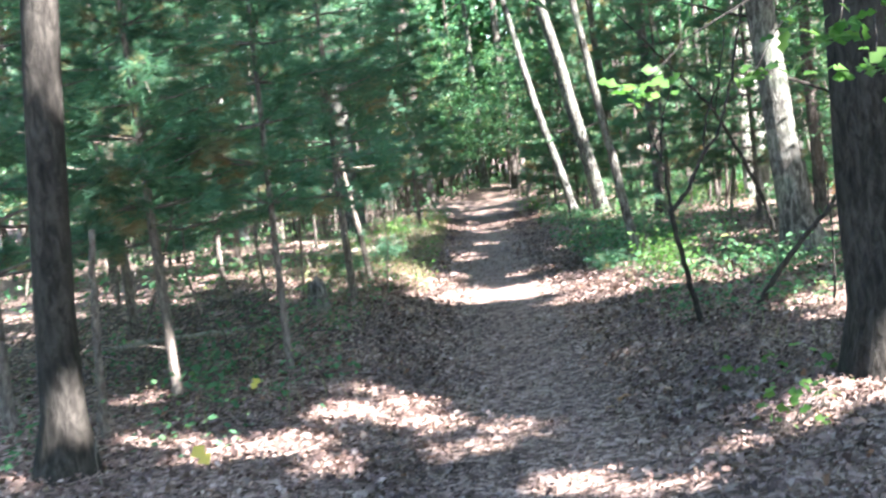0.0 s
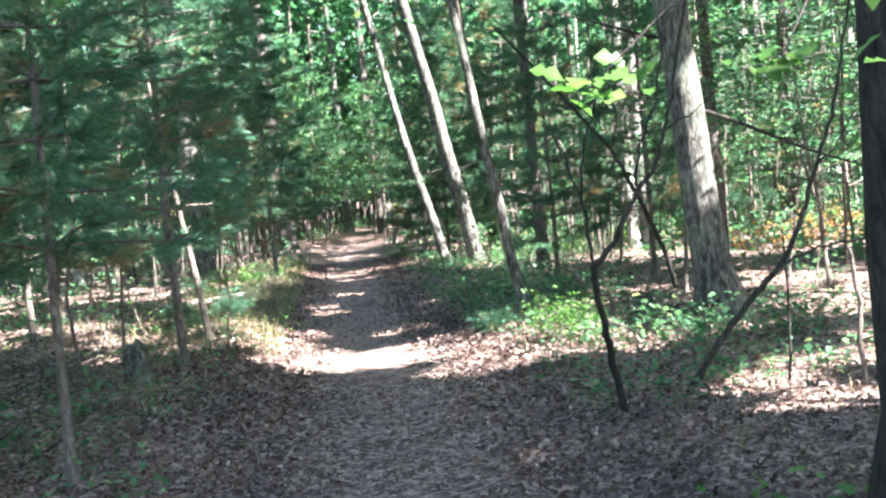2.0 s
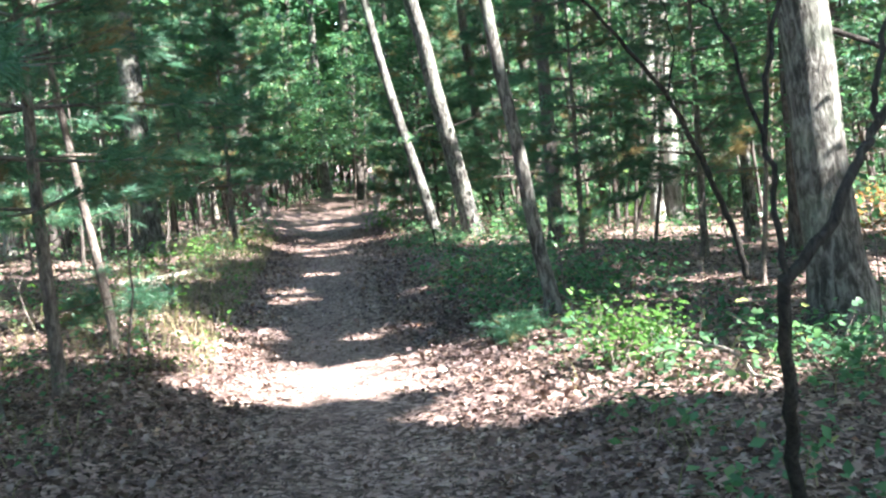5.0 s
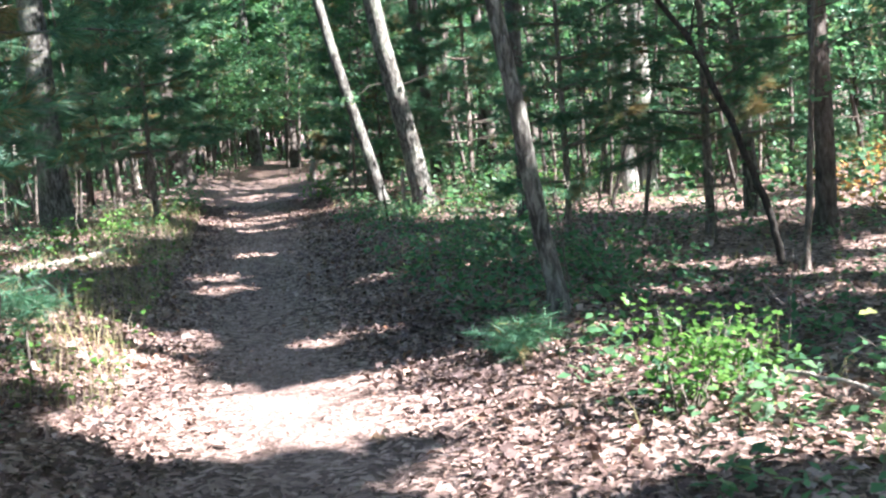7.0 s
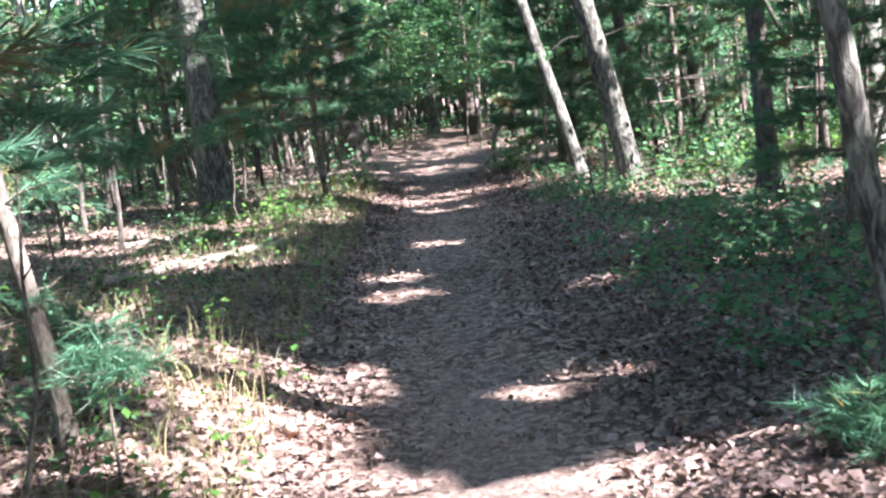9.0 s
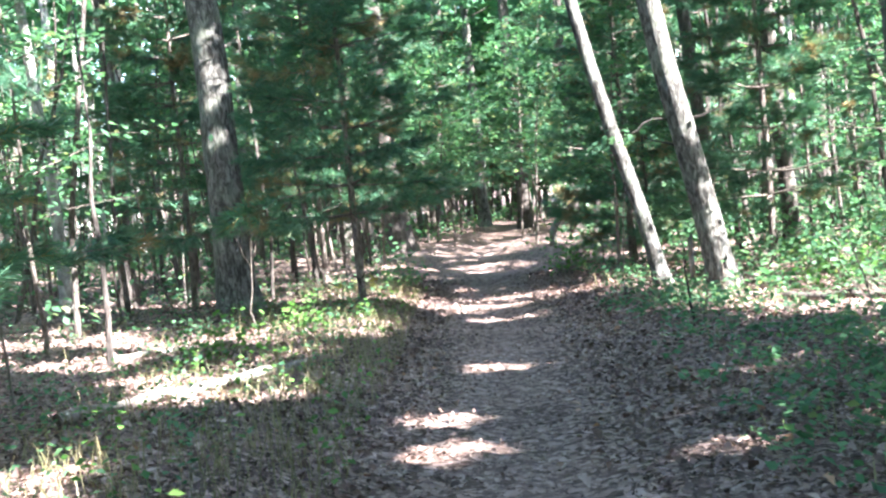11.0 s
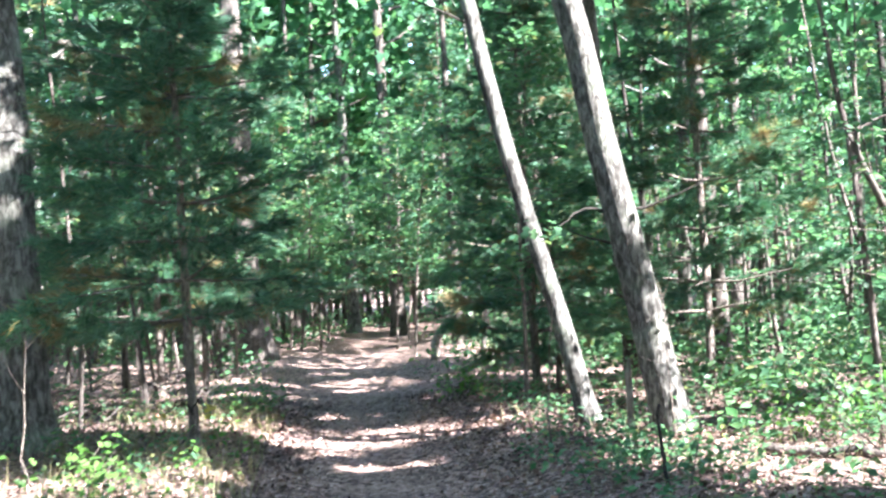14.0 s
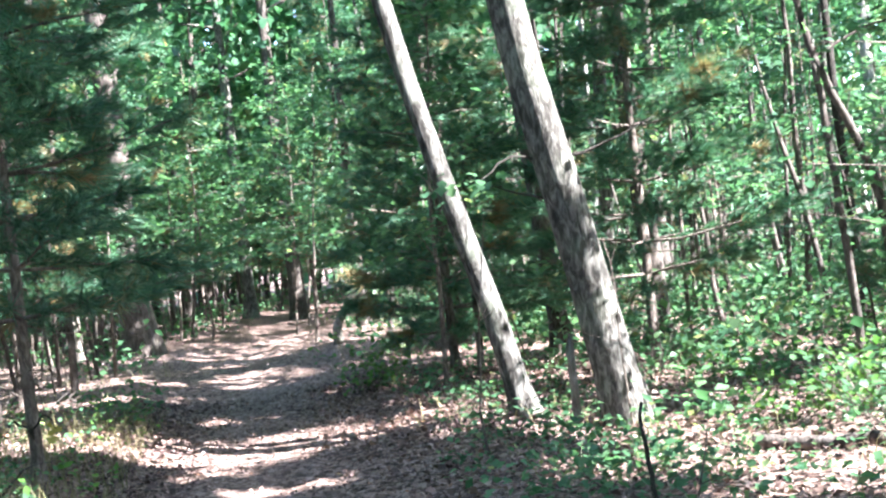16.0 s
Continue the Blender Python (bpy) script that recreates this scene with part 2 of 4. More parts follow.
LEAF = np.array([(0, 0, 0), (0.5, 0.34, 0.06), (1, 0, -0.06), (0.5, -0.34, 0.06)])
LEAF_F = np.array([(0, 1, 2), (0, 2, 3)])
LOBED = np.array([(0, 0, 0), (0.3, 0.3, 0.07), (0.45, 0.14, 0.03), (0.7, 0.34, 0.05), (1, 0, -0.1), (0.7, -0.34, 0.05), (0.45, -0.14, 0.03), (0.3, -0.3, 0.07)])
LOBED_F = np.array([(0, 1, 2), (0, 2, 6), (0, 6, 7), (2, 3, 4), (2, 4, 6), (6, 4, 5)])
TWIG = np.array([(0, 0, 0), (0.45, 0.42, 0.1), (0.6, 0.1, 0), (1.0, 0.3, -0.1), (0.75, -0.12, 0.0), (0.85, -0.5, 0.08), (0.3, -0.35, -0.05)])
TWIG_F = np.array([(0, 1, 2), (0, 2, 4), (2, 3, 4), (0, 4, 6), (4, 5, 6)])


def leaves(places, sizes, normals, rng, shape=LEAF, shape_f=LEAF_F):
    b = frames_of(normals, rng)
    v = np.einsum("nk,pkj->pnj", shape - np.array([0.4, 0, 0]), b) * np.asarray(sizes)[:, None, None] + places[:, None]
    f = shape_f[None] + (np.arange(len(places)) * len(shape))[:, None, None]
    return v.reshape(-1, 3), f.reshape(-1, 3)


def tufts(places, ways, length, rng, needles=22, width=0.0045, spread=0.9):
    """Bundles of long soft needles round the ends of twigs."""
    k = len(places)
    d = ways / (np.linalg.norm(ways, axis=1)[:, None] + 1e-9)
    n = d[:, None] + rng.normal(size=(k, needles, 3)) * spread * 0.62
    n /= np.linalg.norm(n, axis=2)[..., None]
    size = length * rng.uniform(0.65, 1.15, (k, needles, 1))
    root = places[:, None] - d[:, None] * rng.uniform(0, 0.11, (k, needles, 1))
    side = np.cross(n, rng.normal(size=(k, needles, 3)))
    side /= np.linalg.norm(side, axis=2)[..., None] + 1e-9
    droop = np.zeros(3)
    droop[2] = -0.12
    tip = root + (n + droop) * size
    v = np.stack([root - side * width, root + side * width, tip], 2).reshape(-1, 3)
    return v, np.arange(len(v)).reshape(-1, 3)


# ---- where the sun comes through the high crowns: centre, half widths ----
GAPS = ((1.8, 16.1, 0.6, 0.22), (2.5, 16.2, 0.4, 0.15), (-2.3, 24.2, 0.4, 0.12), (-1.2, 24.7, 0.5, 0.1), (-0.75, 9.2, 0.3, 0.08), (-0.2, 8.75, 0.2, 0.02), (-0.65, 8.3, 0.4, 0.16), (-0.2, 7.85, 0.3, 0.12), (-1.4, 7.35, 0.5, 0.16), (-2.2, 7.95, 0.25, 0.1), (1.9, 6.7, 0.45, 0.3), (2.35, 7.25, 0.25, 0.2), (1.45, 6.2, 0.25, 0.1), (0.4, 6.15, 0.15, 0.02), (0.8, 5.7, 0.15, 0.02), (-0.85, 6.7, 0.1, 0.02),
        (0.5, 15.5, 0.8, 0.75), (1.6, 15.1, 0.9, 0.42), (2.3, 14.2, 0.8, 0.42), (1.6, 13.9, 0.5, 0.2), (2.1, 13.4, 0.5, 0.15), (2.8, 13.3, 0.4, 0.15), (2.65, 15.1, 0.5, 0.4), (-0.6, 18.2, 0.9, 0.42), (-1.2, 18.8, 0.4, 0.15), (-1.9, 19.8, 0.4, 0.25), (-0.2, 16.4, 0.35, 0.4), (-0.4, 17.65, 0.6, 0.4), (-0.1, 15.6, 0.45, 0.5), (-0.15, 17.0, 0.4, 0.3), (-1.4, 18.3, 0.35, 0.15), (-1.95, 17.4, 0.3, 0.1), (-1.25, 16.55, 0.3, 0.25), (3.7, 28.2, 0.6, 0.4),
        (0.55, 21.0, 0.35, 0.22), (1.25, 17.55, 0.35, 0.16), (0.9, 24.2, 0.3, 0.2), (0.45, 22.0, 0.3, 0.15),
        (0.75, 28.8, 0.45, 0.04), (1.35, 27.9, 0.5, 0.02), (0.65, 30.3, 0.45, 0.06), (2.3, 29.8, 0.6, 0.3), (1.6, 30.3, 0.4, 0.2), (0.95, 32.2, 0.45, 0.08), (2.1, 33.4, 0.3, 0.06), (1.23, 35.9, 0.35, 0.15), (1.2, 39.8, 0.5, 0.25), (0.9, 55.5, 0.5, 0.5),
        (-0.8, 26.2, 0.6, 0.32), (-1.45, 26.45, 0.5, 0.32), (-2.2, 26.5, 0.5, 0.4), (-4.0, 27.5, 0.8, 0.5), (-0.3, 27.2, 0.35, 0.15), (-2.4, 18.1, 0.3, 0.12),
        (3.4, 28.3, 0.35, 0.3), (3.6, 27.5, 0.35, 0.35), (3.7, 26.5, 0.4, 0.35), (4.6, 26.9, 0.6, 0.4), (5.85, 28.9, 0.9, 0.6), (5.0, 28.0, 0.5, 0.5), (7.4, 29.8, 1.0, 0.7),
        (3.95, 11.6, 0.5, 0.3), (3.5, 11.3, 0.3, 0.25), (4.7, 11.9, 0.4, 0.35), (11.4, 27.0, 2.0, 1.5), (8.5, 22.5, 1.2, 0.9), (1.2, 29.7, 0.4, 0.04), (3.1, 28.75, 0.35, 0.28), (2.9, 29.35, 0.3, 0.2), (2.3, 15.9, 0.35, 0.28), (5.0, 30.5, 0.8, 0.5), (6.0, 31.5, 0.8, 0.6), (7.0, 32.2, 0.8, 0.6), (4.5, 32.2, 0.6, 0.5), (6.5, 27.6, 0.8, 0.5), (5.2, 26.0, 0.6, 0.35), (4.2, 25.6, 0.4, 0.25), (-1.6, 23.6, 0.5, 0.3), (-3.0, 25.5, 0.6, 0.4), (-1.9, 22.9, 0.35, 0.2), (-1.0, 22.6, 0.3, 0.2), (3.3, 10.9, 0.3, 0.25))


def under(x, y, z, rx, ry):
    """The clearing, named by where its ray meets the ground, that lights a place at a height."""
    k = (z + 0.25) / sun_way.z
    return x - k * sun_way.x, y - k * sun_way.y, rx, ry


def up_trunk(x, y, lean, low, high, r):
    """Clearings that light one stretch of a trunk."""
    return [under(x + lean * z, y, z, r, r) for z in np.arange(low, high + 0.01, 0.35)]


TRUNK_GAPS = (up_trunk(3.85, 28.1, -0.188, 2.2, 8.0, 0.45) + up_trunk(3.8, 28.1, -0.188, 0.0, 0.6, 0.3)
              + up_trunk(3.2, 29.0, -0.225, 0.0, 1.3, 0.22) + up_trunk(3.2, 29.0, -0.225, 2.4, 2.8, 0.05) + up_trunk(3.2, 29.0, -0.225, 3.8, 5.2, 0.1)
              + up_trunk(4.4, 14.6, -0.09, 1.1, 1.9, 0.12) + up_trunk(4.38, 14.65, -0.09, 0.4, 0.6, 0.0)
              + up_trunk(7.3, 27.8, 0.0, 0.7, 4.5, 0.25) + up_trunk(-1.95, 28.8, -0.03, 2.6, 3.4, 0.1)
              + up_trunk(-2.4, 7.1, 0.0, 0.0, 0.35, 0.0) + up_trunk(-2.12, 9.05, 0.0, 0.1, 0.45, -0.05) + up_trunk(-1.3, 9.6, 0.0, 0.9, 1.3, -0.08)
              + up_trunk(2.5, 16.6, -0.12, 1.0, 1.7, -0.05))


def bough_gaps():
    """Openings in the high crowns that let sun down on to the boughs of the understory."""
    g = np.random.default_rng(78)
    out = [under(-1.5, 20.0, 1.95, 0.3, 0.3), under(1.3, 6.7, 1.75, 0.1, 0.05), under(1.9, 5.6, 1.85, 0.2, 0.1), under(2.2, 6.2, 1.75, 0.15, 0.1), under(-0.9, 16.5, 1.05, 0.3, 0.3), under(-2.0, 20.0, 0.95, 0.2, 0.2)]
    for _ in range(26):
        out.append(under(g.uniform(1.8, 6.5), g.uniform(29.5, 35), g.uniform(3.4, 6.5), g.uniform(0.2, 0.5), g.uniform(0.2, 0.4)))
    out.append(under(7.15, 30.0, 1.0, 0.45, 0.4))
    for _ in range(32):
        out.append(under(g.uniform(4.5, 10), g.uniform(11, 30), g.uniform(0.8, 2.4), g.uniform(0.05, 0.35), g.uniform(0.05, 0.25)))
    for _ in range(40):
        y = g.uniform(17, 26.5)
        out.append((float(trail_x(y)) + g.uniform(0.8, 2.6), y, g.uniform(-0.12, 0.12), g.uniform(-0.16, 0.0)))
    for _ in range(560):
        x, y, z = g.uniform(-9, 13), g.uniform(7, 50), g.uniform(1.6, 5.0)
        d = x - float(trail_x(y))
        if abs(d) > (0.9 if y > 27 else 1.5) and not (d < 0 and y < 14 and g.random() < 0.5):
            spot = under(x, y, z, g.uniform(0.0, 0.42), g.uniform(0.0, 0.32))
            off = spot[0] - float(trail_x(spot[1]))
            if not (spot[1] < 27 and abs(off) < 2.2) and not (spot[1] < 47 and -2.5 < off < 1.7) and not (spot[1] < 16 and -4.0 < off < 4):
                out.append(spot)
    return out


def small_gaps():
    g = np.random.default_rng(77)
    out = []
    while len(out) < 520:
        x, y = g.uniform(-16, 20), g.uniform(-2, 62)
        if (abs(x - trail_x(y)) < (2.3 if y < 27 else 1.7) and y < 47) or (y < 16 and -6 < x < 2):
            continue
        out.append((x, y, g.uniform(0.05, 0.55), g.uniform(0.05, 0.35)))
    return [c for c in out if not (21 < c[1] < 48 and c[0] - trail_x(c[1]) < -1.6 and c[2] > 0.15)
            and not (15 < c[1] < 24.5 and 2.2 < c[0] - trail_x(c[1]) < 6.5 and c[2] > 0.15)]


ALL_GAPS = list(GAPS) + TRUNK_GAPS + small_gaps()
CROWN_GAPS = ALL_GAPS + bough_gaps()


def sunny(p, low=-0.25, wide=0.22, thin=False):
    """True for places from which the way down the sun's ray ends in a clearing of the crowns."""
    k = (p[:, 2] - low) / sun_way.z
    x, y = p[:, 0] - k * sun_way.x, p[:, 1] - k * sun_way.y
    lit = np.zeros(len(p), bool)
    near = [c for c in (CROWN_GAPS if thin else ALL_GAPS) if x.min() - 3 < c[0] < x.max() + 3 and y.min() - 3 < c[1] < y.max() + 3]
    for cx, cy, rx, ry in near:
        lit |= ((x - cx) / (rx + wide)) ** 2 + ((y - cy) / (ry + wide)) ** 2 < 1
    if thin:
        d = x - trail_x(y)
        share = np.where(((d > 2.3) & (y > 25)) | (d > 4.8) | ((d < -4.5) & (y > 19)) | (d < -10), 0.62, 0.0)
        share = np.where((d > 1.2) & (d < 5.0) & (y > 30) & (y < 40), 0.45, share)
        share = np.where((d < -2.3) & (y > 22), 0.15, share)
        share = np.where((d < -4.5) & (d > -10) & (y < 19), 0.3, share)
        share = np.where(y > 48, 0.42, share)
        patch = 0.5 + 0.5 * np.sin(2.3 * x + 1.9 * np.sin(1.4 * y)) * np.sin(2.1 * y + 1.7 * np.sin(1.8 * x + 0.6))
        lit |= patch + np.random.default_rng(5).uniform(-0.12, 0.12, len(p)) < share
    return lit


# ---- ground ----
def build_ground():
    def axis(lo, hi, fine_lo, fine_hi, fine):
        a = np.arange(fine_lo, fine_hi + 1e-6, fine)
        out, s = [], fine
        v = fine_hi
        while v < hi:
            s *= 1.22
            v += s
            out.append(v)
        back, s, v = [], fine, fine_lo
        while v > lo:
            s *= 1.22
            v -= s
            back.append(v)
        return np.array(back[::-1] + list(a) + out)
    xs, ys = axis(-900, 900, -7, 10, 0.13), axis(-900, 900, -2, 46, 0.14)
    gx, gy = np.meshgrid(xs, ys, indexing="ij")
    z = ground_z(gx, gy)
    rng = np.random.default_rng(3)
    near = (np.abs(gx - 1) < 9) & (gy < 50)
    z = z + rng.normal(size=z.shape) * 0.011 * near
    v = np.stack([gx, gy, z], -1).reshape(-1, 3)
    n, m = gx.shape
    i, j = np.meshgrid(np.arange(n - 1), np.arange(m - 1), indexing="ij")
    f = np.stack([i * m + j, (i + 1) * m + j, (i + 1) * m + j + 1, i * m + j + 1], -1).reshape(-1, 4)
    me = mesh("ground", v, f, GROUND, True)
    d = np.abs(v[:, 0] - trail_x(v[:, 1]))
    worn = np.clip(1.15 - d / 0.75, 0, 1) * 0.95 * (0.3 + 0.7 * step(12.5, 15.5, v[:, 1])) * (1 - 0.35 * step(16.5, 19, v[:, 1]))
    at = me.attributes.new("worn", "FLOAT", "POINT")
    at.data.foreach_set("value", worn.astype(np.float32))
    tagged(new("ground", me), "forest floor of brown leaf litter with a worn sandy footpath", "ground", kind="structure")


build_ground()


# ---- trees ----
def trunk_line(h, lean, bend, rng, n=14, wobble=0.02):
    s = np.linspace(0, 1, n) ** 1.25
    wob = np.cumsum(rng.normal(size=(n, 2)) * wobble * h / n, axis=0)
    wob -= wob[0]
    x = lean[0] * h * s + bend[0] * h * s * s + wob[:, 0]
    y = lean[1] * h * s + bend[1] * h * s * s + wob[:, 1]
    return np.stack([x, y, h * s - 0.06], -1)


def taper(r, n, top=0.25):
    s = np.linspace(0, 1, n) ** 1.25
    return r * (1 - (1 - top) * s)


def limb(start, way, length, r, rng, n=6, rise=0.15, sides=5, kink=0.06):
    way = np.asarray(way, float) / np.linalg.norm(way)
    s = np.linspace(0, 1, n)[:, None]
    p = start + way * length * s + np.array([0, 0, rise * length]) * s * s
    p = p + np.cumsum(rng.normal(size=(n, 3)) * kink * length / n, axis=0) * (s > 0)
    return p, r * (1 - 0.8 * s[:, 0])


def high_tree(x, y, h, r, rng, bark, lean=(0, 0), bend=(0, 0), crown_low=0.45, crown_r=3.4, leaf_n=900, label="", name="oak_tree", sides=12, low_limbs=(), group="", flare=0.55, fine=True, hidden=False):
    """A tall forest tree: trunk, bare limbs, and a high uneven crown of leafy twigs."""
    base = thing(name, x, y, label, "tree", group)
    n = 18 if fine else 9
    line = trunk_line(h, lean, bend, rng, n)
    part("trunk", mesh("trunk", *tube(line, taper(r, n), sides, 0.035 if fine else 0.02, flare, rng), bark, True), base)
    tips, wood = [], []
    for k in range(9 if fine else 7):
        s = crown_low + (1 - crown_low) * (k + rng.uniform(0, 1)) / 10
        p0 = np.array([np.interp(s * h, line[:, 2], line[:, i]) for i in range(3)])
        a = rng.uniform(0, 6.28)
        length = crown_r * rng.uniform(0.7, 1.15) * (1.1 - 0.5 * (s - crown_low) / (1 - crown_low))
        p, rr = limb(p0, (math.cos(a), math.sin(a), rng.uniform(0.15, 0.7)), length, r * 0.3, rng, 6, 0.1)
        if fine:
            part("limb", mesh("limb", *tube(p, rr, 5), bark, True), base)
        else:
            wood.append(tube(p, rr, 5))
        tips += [p[2], p[3], p[4], p[5]]
    for s, a, length, rise in low_limbs:
        p0 = np.array([np.interp(s * h, line[:, 2], line[:, i]) for i in range(3)])
        p, rr = limb(p0, (math.cos(a), math.sin(a), rise), length, r * 0.12, rng, 7, 0.05, kink=0.12)
        # Near-black bark here puts the low limbs' shade into their colour.
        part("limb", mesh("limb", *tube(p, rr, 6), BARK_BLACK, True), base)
    if wood:
        tagged(part("branches", mesh("branches", *joined(wood), bark, True), base), kind="stuff")
    tips = np.array(tips)
    pick = rng.integers(0, len(tips), leaf_n)
    c = tips[pick] + rng.normal(size=(leaf_n, 3)) * np.array([0.85, 0.85, 0.55])
    c = c[~sunny(c + np.array(base.location), thin=True)]
    deep = y > 30
    small = leaves(c, rng.uniform(0.22, 0.44, len(c)) if deep else rng.uniform(0.3, 0.55, len(c)), rng.normal(size=(len(c), 3)) * 0.8 + np.array([0, 0, 0.6]), rng, TWIG, TWIG_F)
    # Oversized leaves high up, mostly out of view, added to deepen the shade.
    m = int(leaf_n * (4.2 if hidden else 1.05))
    top = tips[rng.integers(0, len(tips), m)] + rng.normal(size=(m, 3)) * np.array([1.0, 1.0, 0.6])
    top = top[(top[:, 2] > (11 if deep else 6.5)) & ~sunny(top + np.array(base.location), wide=0.27, thin=True)]
    large = leaves(top, rng.uniform(0.5, 0.85, len(top)), rng.normal(size=(len(top), 3)) * 0.7 + np.array([0, 0, 0.7]), rng)
    part("crown", mesh("crown", *joined((small, large)), OAK_LEAF), base)
    return base


def pine(x, y, h, r, rng, low=0.9, reach=1.3, gap=0.3, label="", lean=(0, 0), bend=(0, 0), needle=0.13, per=20, dense=1.15, group="", bark=None, thick=0.003, dead=True, clear=4.0):
    """A young white pine: whorls of level boughs with soft needle tufts, dead twigs below."""
    base = thing("pine_tree", x, y, label, "pine tree", group)
    line = trunk_line(h, lean, bend, rng, 14, 0.012)
    bark = bark or BARK_TWIG
    part("trunk", mesh("trunk", *tube(line, taper(r, 14, 0.12), 9, 0.03, 0.4, rng), bark, True), base)
    wood, places, ways = [], [], []
    z = low
    while z < h - 0.15:
        s = (z - low) / max(h - low, 0.1)
        p0 = np.array([np.interp(z, line[:, 2], line[:, i]) for i in range(3)])
        for a in rng.uniform(0, 6.28) + np.arange(5) * 1.257 + rng.normal(size=5) * 0.25:
            length = reach * (1 - 0.75 * s) * rng.uniform(0.6, 1.15)
            p, rr = limb(p0, (math.cos(a), math.sin(a), rng.uniform(-0.08, 0.25)), length, 0.005 + 0.006 * reach, rng, 6, rng.uniform(-0.12, 0.15))
            k = max(int((17 if dead else 34) * length * dense * (1.0 if z < clear else 0.5)), 3)
            q = rng.uniform(0.22, 1.0, k)
            spot = np.stack([np.interp(q, np.linspace(0, 1, 6), p[:, i]) for i in range(3)], -1)
            out = (p[-1] - p[0]) / length
            side = np.array([-out[1], out[0], 0])
            off = rng.uniform(-1, 1, k) * 0.42 * length * (1.05 - q)
            spot = spot + side * off[:, None] + out * np.abs(off)[:, None] * 0.7 + rng.normal(size=(k, 3)) * np.array([0.05, 0.05, 0.05])
            way = out + side * np.sign(off)[:, None] * 0.6 + np.array([0, 0, 0.15])
            if dead:
                dim = ~sunny(spot + np.array(base.location), wide=0.05) | (rng.random(k) < 0.2)
                if dim.mean() > 0.4:
                    bough = part("bough", mesh("bough", *tube(p, rr, 4), bark, True), base)
                    part("needles", mesh("needles", *tufts(spot[dim], way[dim], needle * 1.1, rng, per * 2, thick * 1.1, 0.75), PINE), bough)
            else:
                wood.append(tube(p, rr, 3))
                places.append(spot)
                ways.append(way)
        z += gap * rng.uniform(0.8, 1.2)
    if dead:
        for _ in range(10):
            zz = rng.uniform(0.25, low)
            p0 = np.array([np.interp(zz, line[:, 2], line[:, i]) for i in range(3)])
            a = rng.uniform(0, 6.28)
            p, rr = limb(p0, (math.cos(a), math.sin(a), rng.uniform(-0.2, 0.3)), rng.uniform(0.2, 0.7), 0.006, rng, 5, 0, kink=0.2)
            part("twig", mesh("twig", *tube(p, rr, 4), bark, True), base)
    if wood:
        tagged(part("twigs", mesh("twigs", *joined(wood), bark, True), base), kind="stuff")
    if not places:
        return base
    places, ways = np.concatenate(places), np.concatenate(ways)
    if h > 2:
        dim = ~sunny(places + np.array(base.location), wide=0.1) | (rng.random(len(places)) < 0.12)
        places, ways = places[dim], ways[dim]
    v, f = tufts(places, ways, needle, rng, per, thick)
    part("needles", mesh("needles", v, f, PINE), base)
    return base


def spray_tree(x, y, h, r, rng, low=0.8, reach=1.4, count=16, size=0.085, label="", mat=None, lean=(0, 0), bark=None, name="maple_sapling", per=60, group="", shape=(LEAF, LEAF_F), far=False):
    """A slender broadleaf of the understory, its leaves in loose level layers."""
    base = thing(name, x, y, label, "tree", group)
    line = trunk_line(h, lean, (0, 0), rng, 12, 0.05)
    bark = bark or BARK_TWIG
    part("trunk", mesh("trunk", *tube(line, taper(r, 12, 0.15), 7, 0.02, 0.3, rng), bark, True), base)
    wood, places = [], []
    for k in range(count):
        z = low + (h - low) * (k + rng.uniform(0, 1)) / count
        p0 = np.array([np.interp(z, line[:, 2], line[:, i]) for i in range(3)])
        a = k * 2.4 + rng.uniform(-0.5, 0.5)
        length = reach * rng.uniform(0.6, 1.15) * (1.1 - 0.6 * (z - low) / max(h - low, 0.1))
        p, rr = limb(p0, (math.cos(a), math.sin(a), rng.uniform(0.05, 0.45)), length, r * 0.3, rng, 6, -0.1)
        if far:
            wood.append(tube(p, rr, 4))
        else:
            part("branch", mesh("branch", *tube(p, rr, 4), bark, True), base)
        q = rng.beta(2.0, 1.2, per)
        spot = np.stack([np.interp(q, np.linspace(0, 1, 6), p[:, i]) for i in range(3)], -1)
        out = (p[-1] - p[0]) / length
        side = np.array([-out[1], out[0], 0])
        spot = spot + side * (rng.normal(size=per) * 0.24 * length)[:, None] + rng.normal(size=(per, 3)) * np.array([0.06, 0.06, 0.07])
        places.append(spot)
    if wood:
        tagged(part("branches", mesh("branches", *joined(wood), bark, True), base), kind="stuff")
    c = np.concatenate(places)
    c = c[~sunny(c + np.array(base.location), wide=0.05) | (rng.random(len(c)) < 0.12)]
    v, f = leaves(c, size * rng.uniform(0.6, 1.25, len(c)), rng.normal(size=(len(c), 3)) * 0.38 + np.array([0, 0, 1.0]), rng, *shape)
    part("crown", mesh("crown", v, f, mat or MAPLE), base)
    return base


